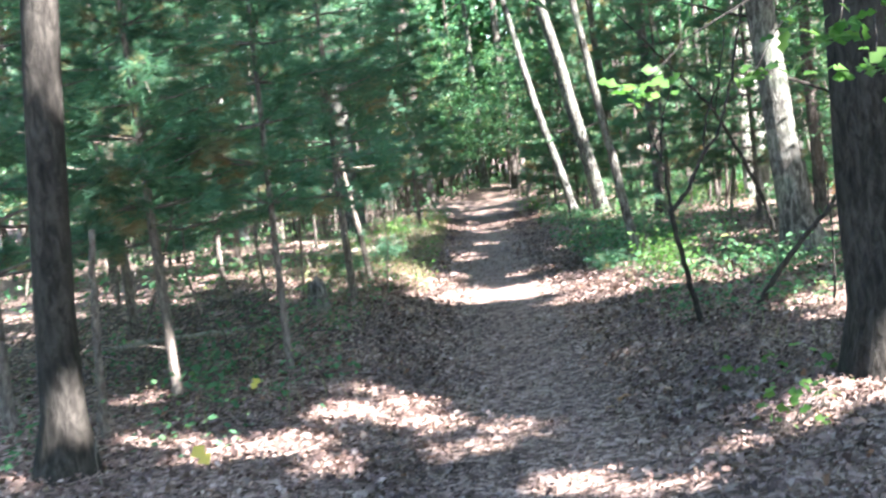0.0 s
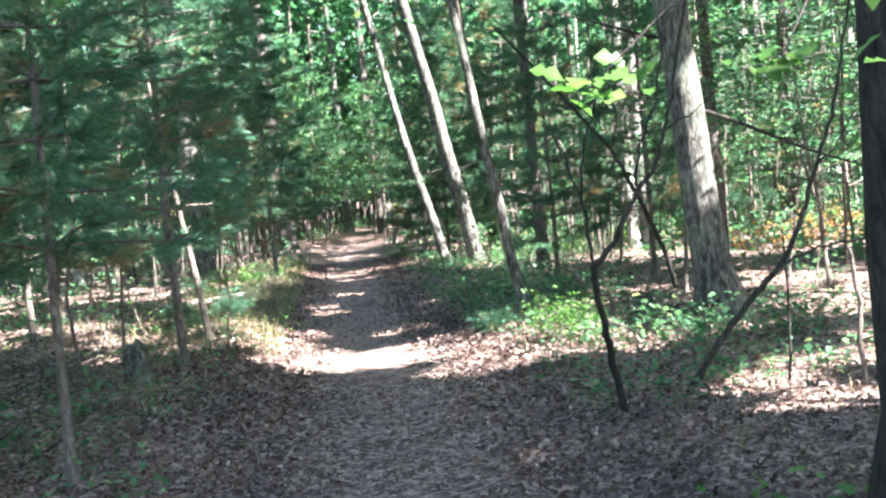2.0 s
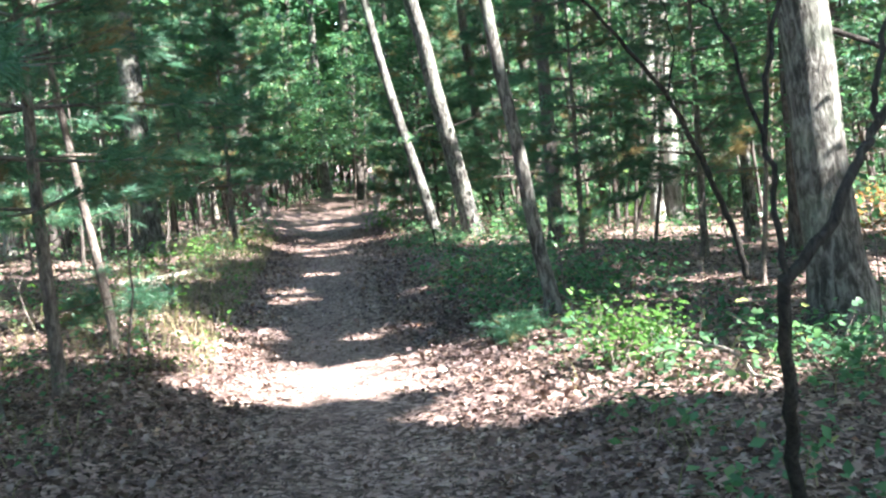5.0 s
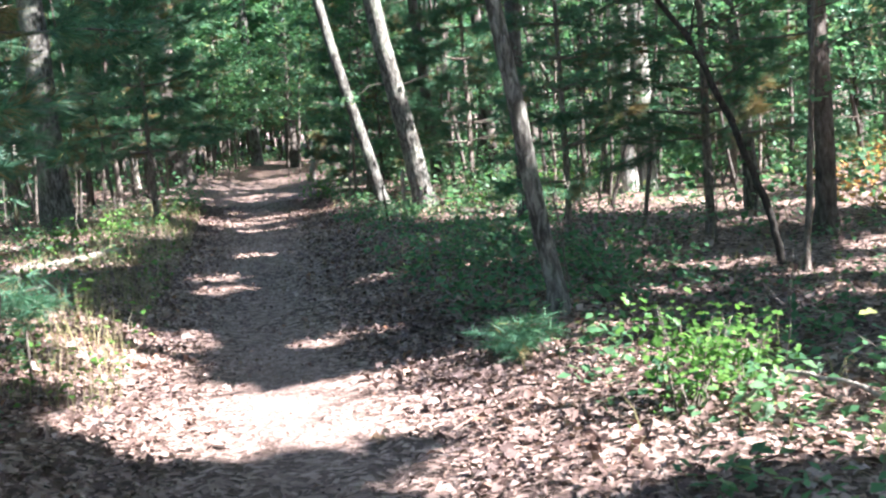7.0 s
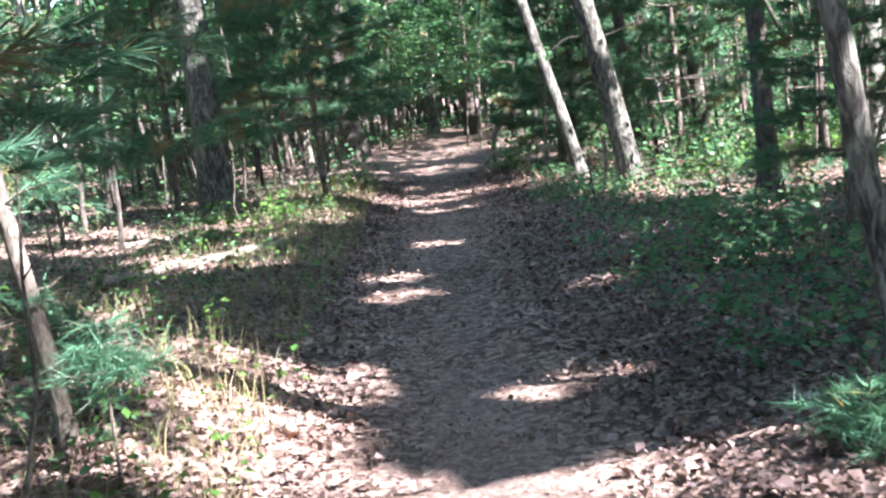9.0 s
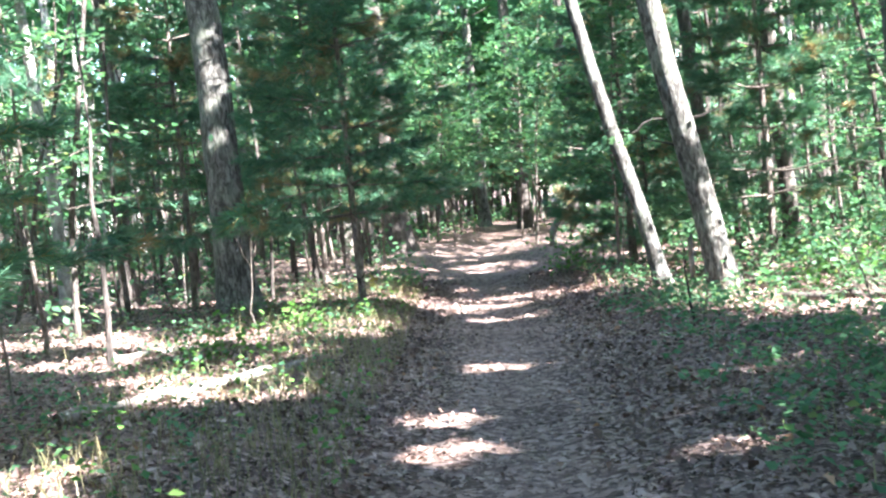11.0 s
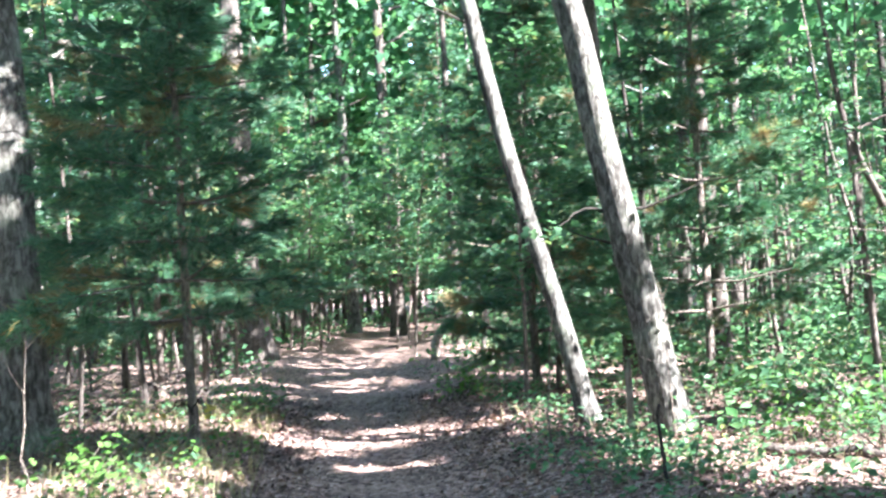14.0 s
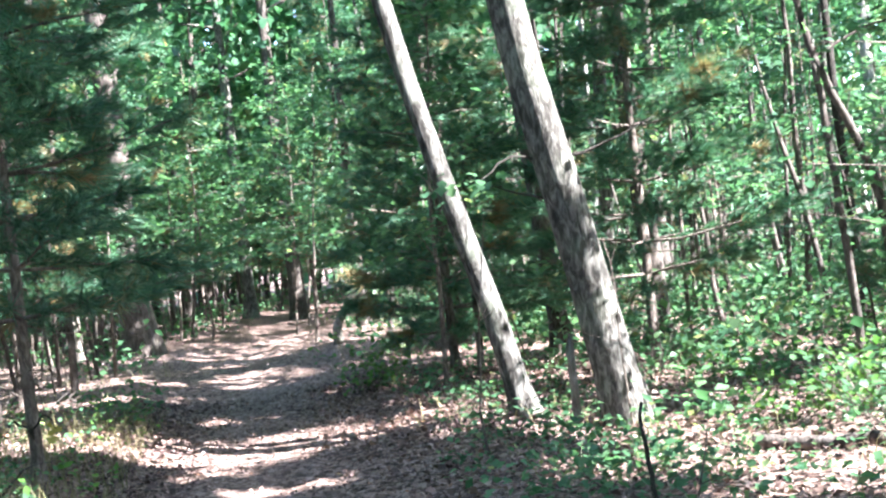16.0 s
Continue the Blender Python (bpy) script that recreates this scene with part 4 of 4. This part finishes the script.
hanging_branch((3.35, 28.35, 1.75), (2.75, 27.9, 1.5), 26, 0.16, 0.11, MAPLE, "green leaves sprouting from a leaning trunk")
hanging_branch((-0.46, 28.45, 0.2), (-0.28, 28.3, 0.2), 4, 0.04, 0.1, YELLOW, "dead twig with pale yellow leaves on a slim trunk")
hanging_branch((-0.46, 28.45, 0.22), (-0.64, 28.3, 0.2), 3, 0.03, 0.09, YELLOW, "dead twig with pale yellow leaves on a slim trunk")


# ---- dead wood ----
def log(name, a, b, r, label, mat, arch=0.0, category="log"):
    g = rngs(int(abs(a[0]) * 70 + a[1] * 13))
    n = 12
    s = np.linspace(0, 1, n)[:, None]
    pa, pb = np.array((*a, gz(*a) + r * 0.7)), np.array((*b, gz(*b) + r * 0.7))
    p = pa + (pb - pa) * s
    p[:, 2] = np.maximum(p[:, 2], ground_z(p[:, 0], p[:, 1]) + r * 0.5) + arch * np.sin(s[:, 0] * np.pi)
    p = p + g.normal(size=p.shape) * 0.012
    ob = new(name, mesh(name, *tube(p, r * np.linspace(1, 0.7, n), 9, 0.05, 0, g), mat, True))
    return tagged(ob, label, category)


log("fallen_log", (-2.2, 22.2), (-0.66, 23.85), 0.055, "thin pale fallen log lying in leaf litter", WOOD_DEAD)
log("fallen_branch", (-2.7, 25.4), (-1.6, 25.9), 0.03, "bleached fallen branch in weeds", WOOD_DEAD)
log("fallen_branch", (4.0, 26.6), (5.3, 25.2), 0.05, "dark fallen log among shrubs", BARK_DARK)
log("fallen_branch", (3.1, 13.2), (2.6, 13.9), 0.012, "thin dead stick in leaf litter", WOOD_DEAD, 0.2)
log("fallen_branch", (-1.9, 12.9), (-3.6, 12.2), 0.05, "grey fallen branch under pines", WOOD_DEAD)
log("fallen_branch", (-0.4, 15.4), (-0.15, 15.3), 0.01, "short dark stick on the path", BARK_BLACK)


bent("dead_stake", 2.68, 24.8, (("stem", 0.016, 0.008, ((0, 0, -0.05), (-0.03, 0, 0.25), (-0.05, 0, 0.55))),), "short dark dead stick standing on the bank", "dead wood", BARK_BLACK)


def arch_stem():
    base = bent("bent_dead_stem", 3.0, 40.2, (
        ("stem", 0.09, 0.05, ((0, 0, -0.05), (0.02, 0, 0.35), (0.3, 0, 0.75), (0.75, 0, 1.2))),), "pale dead stem bent over at its foot", "dead wood", WOOD_DEAD)
    return base


arch_stem()


def stump(x, y, r, h, label, mat):
    """A broken stump: ragged top, splayed foot."""
    g = rngs(int(abs(x) * 90 + y * 7))
    v, f = tube(np.stack([np.zeros(7), np.zeros(7), np.linspace(-0.05, h, 7)], -1), np.linspace(r * 1.25, r, 7), 12, 0.05, 0.35, g)
    top = v[:, 2] > h * 0.8
    v[top, 2] += g.uniform(-0.25, 0.25, top.sum()) * h
    ob = new("tree_stump", mesh("tree_stump", v, f, mat, True))
    ob.location = (x, y, gz(x, y))
    return tagged(ob, label, "tree stump")


stump(-1.5, 14.0, 0.1, 0.34, "broken grey-brown stump in leaf litter", BARK_OAK)
stump(3.5, 28.6, 0.03, 0.6, "slim pale broken stake beside a leaning tree", WOOD_DEAD)
stump(-1.63, 44.4, 0.1, 0.85, "pale broken stub at the edge of the path", WOOD_DEAD)


# ---- thin bare stems in the understory ----
def thin_stems():
    g = rngs(300)
    pieces = []
    while len(pieces) < 420:
        x, y = g.uniform(-9, 12), g.uniform(6, 48)
        d = abs(x - trail_x(y))
        if d < 1.3 or (d < 2.2 and y < 14):
            continue
        h = g.uniform(0.35, 1.7) if g.random() < 0.7 else g.uniform(1.8, 4.5)
        p, rr = limb(np.array([x, y, gz(x, y) - 0.03]), (g.normal() * 0.16, g.normal() * 0.16, 1), h, 0.004 + 0.004 * h, g, 6, 0, kink=0.1)
        pieces.append(tube(p, rr, 4))
        for _ in range(2):
            q = p[g.integers(2, 5)]
            pp, r2 = limb(q, (g.normal(), g.normal(), 0.8), h * g.uniform(0.15, 0.4), 0.004, g, 4, 0, kink=0.1)
            pieces.append(tube(pp, r2, 3))
    return pieces


tagged(new("bare_stems", mesh("bare_stems", *joined(thin_stems()), BARK_TWIG, True)), "thin bare brown stems and dead twigs of the understory", "undergrowth", kind="stuff")


def dead_brush():
    """Low tangles of dead branches under the young pines."""
    g = rngs(306)
    pieces = []
    while len(pieces) < 1000:
        x, y = (g.uniform(-5.5, -1.5), g.uniform(9.8, 17)) if len(pieces) < 420 else (g.uniform(-7, -0.6), g.uniform(27.5, 44))
        if abs(x - float(trail_x(y))) < 1.5:
            continue
        a = g.uniform(0, 6.28)
        p, rr = limb(np.array([x, y, gz(x, y)]), (math.cos(a), math.sin(a), g.uniform(0.1, 0.9)), g.uniform(0.3, 0.9), g.uniform(0.005, 0.014), g, 5, -0.25, kink=0.2)
        pieces.append(tube(p, rr, 4))
    return joined(pieces)


tagged(new("dead_brush", mesh("dead_brush", *dead_brush(), BARK_DARK, True)), "tangled dead brown branches on the ground under pines", "undergrowth", kind="stuff")


# ---- leaf litter ----
def litter():
    g = rngs(301)
    n = 128000
    y = np.where(g.random(n) < 0.6, g.uniform(2.5, 18, n), g.uniform(18, 34, n))
    x = trail_x(y) + g.normal(size=n) * 2.6
    d = np.abs(x - trail_x(y))
    least = np.where(y < 14, 0.8 - 0.4 * step(12, 14.5, y), np.where(y < 16.6, 0.06, 0.42))
    keep = g.random(n) < least + (1 - least) * step(0.2, 1.0, d + g.normal(size=n) * 0.1)
    x, y = x[keep], y[keep]
    c = np.stack([x, y, ground_z(x, y) + g.uniform(0.008, 0.05, len(x))], -1)
    out = []
    for pick, shape, faces in ((c[:, 1] < 11, LOBED * np.array([1, 1, 2.2]), LOBED_F), (c[:, 1] >= 11, LEAF * np.array([1, 1.2, 2.0]), LEAF_F)):
        k = int(pick.sum())
        tread = 0.55 + 0.45 * step(0.3, 0.8, np.abs(c[pick, 0] - trail_x(c[pick, 1])))
        out.append(leaves(c[pick], tread * np.where(g.random(k) < 0.1, g.uniform(0.055, 0.085, k), g.uniform(0.02, 0.052, k)), g.normal(size=(k, 3)) * 0.45 + np.array([0, 0, 1.0]), g, shape, faces))
    return joined(out)


tagged(new("leaf_litter", mesh("leaf_litter", *litter(), LITTER)), "curled dry brown oak leaves scattered over the ground", "leaf litter", kind="stuff")


# ---- large single leaves on and beside the path ----
def single_leaves():
    m, t, bsdf = material("large_dry_leaf")
    info = t.nodes.new("ShaderNodeObjectInfo")
    grain = node(t, "ShaderNodeTexNoise", Scale=60.0, Detail=3.0)
    tone = ramp(t, info.outputs["Random"], [(0.0, (0.10, 0.066, 0.056)), (0.5, (0.21, 0.145, 0.13)), (0.9, (0.36, 0.27, 0.25)), (1.0, (0.36, 0.2, 0.1))])
    fleck = ramp(t, grain.outputs["Fac"], [(0.3, (0.75, 0.73, 0.7)), (0.7, (1.1, 1.1, 1.1))])
    t.links.new(mix(t, 1.0, tone, fleck, "MULTIPLY"), bsdf.inputs["Base Color"])
    bsdf.inputs["Roughness"].default_value = 0.75
    g = rngs(330)
    kinds = []
    for _ in range(8):
        v = LOBED * np.array([1, 1, 1 + g.uniform(0.5, 4)]) + g.normal(size=LOBED.shape) * np.array([0.03, 0.03, 0.02]) - np.array([0.5, 0, 0])
        kinds.append(mesh("oak_leaf", v, LOBED_F, m))
    ground = bpy.data.objects["ground"]
    for i in range(280):
        y = g.uniform(3.5, 24)
        x = float(trail_x(y)) + g.choice((-1, 1)) * (0.25 + abs(g.normal()) * 1.1)
        ob = new("oak_leaf", kinds[i % 8])
        ob.parent = ground
        size = g.uniform(0.06, 0.1)
        ob.matrix_local = Matrix.LocRotScale((x, y, gz(x, y) + 0.045), Euler((g.normal() * 0.3, g.normal() * 0.3, g.uniform(0, 6.28))), (size, size, size))


single_leaves()


# ---- weeds and grass ----
def weeds(seed, n, place, tall, width):
    g = rngs(seed)
    x, y = place(g, n)
    h = tall * g.uniform(0.4, 1.3, n)
    a = g.uniform(0, 6.28, n)
    lean = np.stack([g.normal(size=n) * 0.35, g.normal(size=n) * 0.35], -1) * h[:, None]
    b = np.stack([x, y, ground_z(x, y) - 0.01], -1)
    side = np.stack([np.cos(a), np.sin(a), 0 * a], -1) * width
    mid = b + np.stack([lean[:, 0] * 0.35, lean[:, 1] * 0.35, h * 0.6], -1)
    tip = b + np.stack([lean[:, 0], lean[:, 1], h], -1)
    v = np.stack([b - side, b + side, mid + side * 0.7, mid - side * 0.7, tip], 1).reshape(-1, 3)
    f = np.array([(0, 1, 2), (0, 2, 3), (3, 2, 4)])[None] + (np.arange(n) * 5)[:, None, None]
    return v, f.reshape(-1, 3)


def left_bank(g, n):
    y = g.uniform(15.5, 32, n)
    return trail_x(y) - 0.95 - np.abs(g.normal(size=n)) * 1.1, y


def both_banks(g, n):
    y = g.uniform(8, 40, n)
    s = np.where(g.random(n) < 0.5, -1, 1)
    return trail_x(y) + s * (1.25 + np.abs(g.normal(size=n)) * 2.4), y


tagged(new("dry_grass", mesh("dry_grass", *weeds(310, 4400, left_bank, 0.22, 0.003), STRAW)), "dry straw-coloured grass and weeds on the bank", "grass", kind="stuff")
tagged(new("sparse_grass", mesh("sparse_grass", *weeds(311, 2600, both_banks, 0.2, 0.004), STRAW)), "sparse grass blades in leaf litter", "grass", kind="stuff")


def seedlings(seed, n, place, size, tall):
    g = rngs(seed)
    x, y = place(g, n)
    each = 9
    c = np.repeat(np.stack([x, y, ground_z(x, y)], -1), each, 0)
    c = c + g.normal(size=c.shape) * np.array([0.07, 0.07, 0]) + np.array([0, 0, 1.0]) * g.uniform(0.03, tall, (len(c), 1))
    return leaves(c, size * g.uniform(0.5, 1.2, len(c)), g.normal(size=c.shape) * 0.4 + np.array([0, 0, 1.0]), g)


def right_shade(g, n):
    y = g.uniform(10.5, 34, n)
    return trail_x(y) + 1.35 + np.abs(g.normal(size=n)) * 2.6, y


def left_low(g, n):
    y = g.uniform(7, 34, n)
    return trail_x(y) - 1.4 - np.abs(g.normal(size=n)) * 2.4, y


tagged(new("seedlings", mesh("seedlings", *seedlings(320, 950, right_shade, 0.075, 0.2), MAPLE)), "low green seedlings and ground cover in shade", "undergrowth", kind="stuff")
def right_edge(g, n):
    y = g.uniform(16.5, 28, n)
    return trail_x(y) + 1.15 + np.abs(g.normal(size=n)) * 1.0, y


tagged(new("seedlings", mesh("seedlings", *seedlings(323, 150, right_edge, 0.075, 0.15), MAPLE)), "dark green seedlings along the shaded bank", "undergrowth", kind="stuff")
tagged(new("seedlings", mesh("seedlings", *seedlings(321, 650, left_low, 0.06, 0.25), MAPLE)), "low green seedlings among dead twigs", "undergrowth", kind="stuff")
tagged(new("seedlings", mesh("seedlings", *seedlings(322, 120, left_bank, 0.06, 0.35), FRESH)), "yellow-green weeds in the sun on the bank", "undergrowth", kind="stuff")


def yellow_leaf(x, y, z, size, label):
    g = rngs(int(abs(x) * 50 + y * 11))
    v, f = leaves(np.zeros((1, 3)), [size], np.array([[0.1, -0.9, 0.5]]), g, LOBED, LOBED_F)
    ob = new("yellow_leaf", mesh("yellow_leaf", v, f, YELLOW))
    ob.location = (x, y, gz(x, y) + z)
    return tagged(ob, label, "leaf")


yellow_leaf(-1.5, 6.85, 0.08, 0.15, "large yellow fallen leaf")
yellow_leaf(-1.48, 8.8, 0.1, 0.11, "small yellow leaf fallen on litter")

# ---- the wood around: tall trees ----
taken = [(-2.38, 7.15), (2.56, 7.05), (4.4, 14.8), (7.3, 27.9), (4.1, 28.8), (3.4, 28.9), (2.88, 17.1), (4.4, 24.2), (6.6, 20), (-1.65, 28), (-0.2, 43), (-5.3, 33), (-4.4, 33.2), (8.3, 32.5), (6.2, 33.6), (5.2, 34.4), (3.6, 55), (2.3, 57)]
SLIM = "added slim tree, mostly unseen, its dense high crown shading the path"
# Added rows of trees, mostly unseen, with dense crowns to shade the path.
g = rngs(399)
for a in range(4):
    for b in range(10):
        x, y = 7.6 + a * 3.8 + g.uniform(-0.9, 0.9), -13 + b * 3.9 + g.uniform(-0.9, 0.9)
        taken.append((x, y))
        high_tree(x, y, g.uniform(12, 17), g.uniform(0.06, 0.11), g, (BARK_DARK, BARK_OAK)[b % 2], (g.normal() * 0.02, g.normal() * 0.02), crown_r=g.uniform(2.8, 3.6), crown_low=g.uniform(0.4, 0.55),
                  leaf_n=300, hidden=True, sides=8, label=SLIM, group="trees of the wood", fine=False, name="forest_tree")
g = rngs(400)
tries = 0
made = 0
while made < 150 and tries < 9000:
    tries += 1
    x, y = g.uniform(-22, 32), g.uniform(-16, 76)
    d = x - float(trail_x(y))
    if abs(d) < 1.7 + 0.02 * max(y - 30, 0) or (y < 31 and -4.2 < d < 5.4) or (y < 42 and -3.4 < d < 4.6) or (23 < y < 36 and 0 < d < 8.8) or (y < 12 and abs(d) < 6):
        continue
    if min((x - a) ** 2 + (y - b) ** 2 for a, b in taken) < (2.6 if y > 34 else 3.1) ** 2:
        continue
    taken.append((x, y))
    made += 1
    kind = g.random()
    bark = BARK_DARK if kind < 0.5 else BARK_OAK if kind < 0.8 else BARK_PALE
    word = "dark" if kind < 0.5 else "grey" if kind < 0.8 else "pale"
    high_tree(x, y, g.uniform(12, 18), g.uniform(0.07, 0.2), g, bark, (g.normal() * 0.03, g.normal() * 0.03), crown_r=g.uniform(2.6, 3.8), crown_low=g.uniform(0.33, 0.55),
              leaf_n=760 if y > 30 else 480, sides=8, label=word + " slim trunk deep in the wood, crown high above", group="trees of the wood", fine=False, name="forest_tree")

# middle and far understory
g = rngs(401)
spots = []
while len(spots) < 165:
    x, y = g.uniform(-20, 26), g.uniform(12, 74)
    d = x - float(trail_x(y))
    if abs(d) < 2.2 or (y < 36 and -6.0 < d < 8.5):
        continue
    if spots and min((x - a) ** 2 + (y - b) ** 2 for a, b in spots) < 1.6 ** 2:
        continue
    spots.append((x, y))
    if g.random() < 0.45:
        pine(x, y, g.uniform(4, 8.5), 0.06, g, g.uniform(0.8, 1.6), g.uniform(1.5, 2.3), 0.6, label="pine of the wood's understory with hanging green boughs", needle=0.26, per=6, dense=0.5, thick=0.022, clear=9.0, group="pines of the wood", dead=False)
    else:
        spray_tree(x, y, g.uniform(4, 8), 0.04, g, g.uniform(0.9, 2.0), g.uniform(1.5, 2.4), 18, 0.17, label="leafy sapling deep in the wood", per=85, far=True, group="saplings of the wood")


def far_wood():
    """The closed wall of leaves beyond the trees, on all sides."""
    g = rngs(402)
    n = 42000
    a = g.uniform(0, 2 * np.pi, n)
    r = g.uniform(52, 95, n)
    c = np.stack([r * np.cos(a), 30 + r * np.sin(a), np.abs(g.normal(size=n)) * 6 + g.uniform(0, 2, n)], -1)
    d = np.abs(c[:, 0] - trail_x(c[:, 1]))
    c = c[(d > 4) | (c[:, 2] > 5) | (c[:, 1] > 85)]
    m = 15000
    y = g.uniform(62, 92, m)
    tall = np.stack([trail_x(y) * 0.5 + g.normal(size=m) * 14, y, g.uniform(4, 24, m)], -1)
    c = np.concatenate([c, tall])
    return leaves(c, g.uniform(0.6, 1.3, len(c)), g.normal(size=c.shape), g, TWIG, TWIG_F)


tagged(new("far_woods", mesh("far_woods", *far_wood(), OAK_LEAF)), "dense green foliage of the far wood", "woods", kind="stuff")


def far_trunks():
    g = rngs(403)
    out = []
    while len(out) < 420:
        a, r = g.uniform(0, 6.28), g.uniform(42, 92)
        x, y = r * math.cos(a), 30 + r * math.sin(a)
        if abs(x - float(trail_x(y))) < 1.5:
            continue
        p, rr = limb(np.array([x, y, gz(x, y) - 0.1]), (g.normal() * 0.04, g.normal() * 0.04, 1), g.uniform(10, 16), g.uniform(0.08, 0.2), g, 5, 0)
        out.append(tube(p, rr, 6))
    return joined(out)


tagged(new("far_trunks", mesh("far_trunks", *far_trunks(), BARK_DARK, True)), "crowded slim trunks of the far wood", "woods", kind="stuff")


# ---- brush between the trees ----
def brush():
    g = rngs(404)
    spots = []
    while len(spots) < 1800:
        x, y = (g.uniform(-17, 24), g.uniform(17, 66)) if len(spots) < 1600 else (g.uniform(4, 15), g.uniform(30, 42))
        d = x - float(trail_x(y))
        if abs(d) < 1.7 or (d < 0 and y < 48 and g.random() < 0.75) or (y < 26 and -3.2 < d < 4.6) or (y < 33 and abs(d) < 2.6) or (y < 31 and 0 < d < 7 and g.random() < 0.75):
            continue
        spots.append((x, y, gz(x, y)))
    each = 34
    spots = np.array(spots)
    big = g.uniform(0.35, 1.0, (len(spots), 1, 1))
    c = spots[:, None] + g.normal(size=(len(spots), each, 3)) * np.array([0.45, 0.45, 0.0]) * big + np.array([0, 0, 1.0]) * (np.abs(g.normal(size=(len(spots), each, 1))) * 0.5 * big + 0.04)
    c = c.reshape(-1, 3)
    return leaves(c, g.uniform(0.07, 0.16, len(c)), g.normal(size=c.shape) * 0.5 + np.array([0, 0, 0.9]), g)


tagged(new("brush", mesh("brush", *brush(), MAPLE)), "low green brush and briars between the trees", "undergrowth", kind="stuff")


# ---- slim poles between the trees ----
def poles():
    g = rngs(405)
    out = []
    while len(out) < 520:
        x, y = g.uniform(-16, 20), g.uniform(24, 66)
        d = x - float(trail_x(y))
        if abs(d) < 1.9 or (y < 33 and -3.0 < d < 4.5):
            continue
        p, rr = limb(np.array([x, y, gz(x, y) - 0.05]), (g.normal() * 0.09, g.normal() * 0.09, 1), g.uniform(2.5, 8), g.uniform(0.015, 0.055), g, 7, 0, kink=0.05)
        out.append(tube(p, rr, 5))
    return joined(out)


tagged(new("young_stems", mesh("young_stems", *poles(), BARK_DARK, True)), "slim dark bare poles of young trees between the trunks", "undergrowth", kind="stuff")
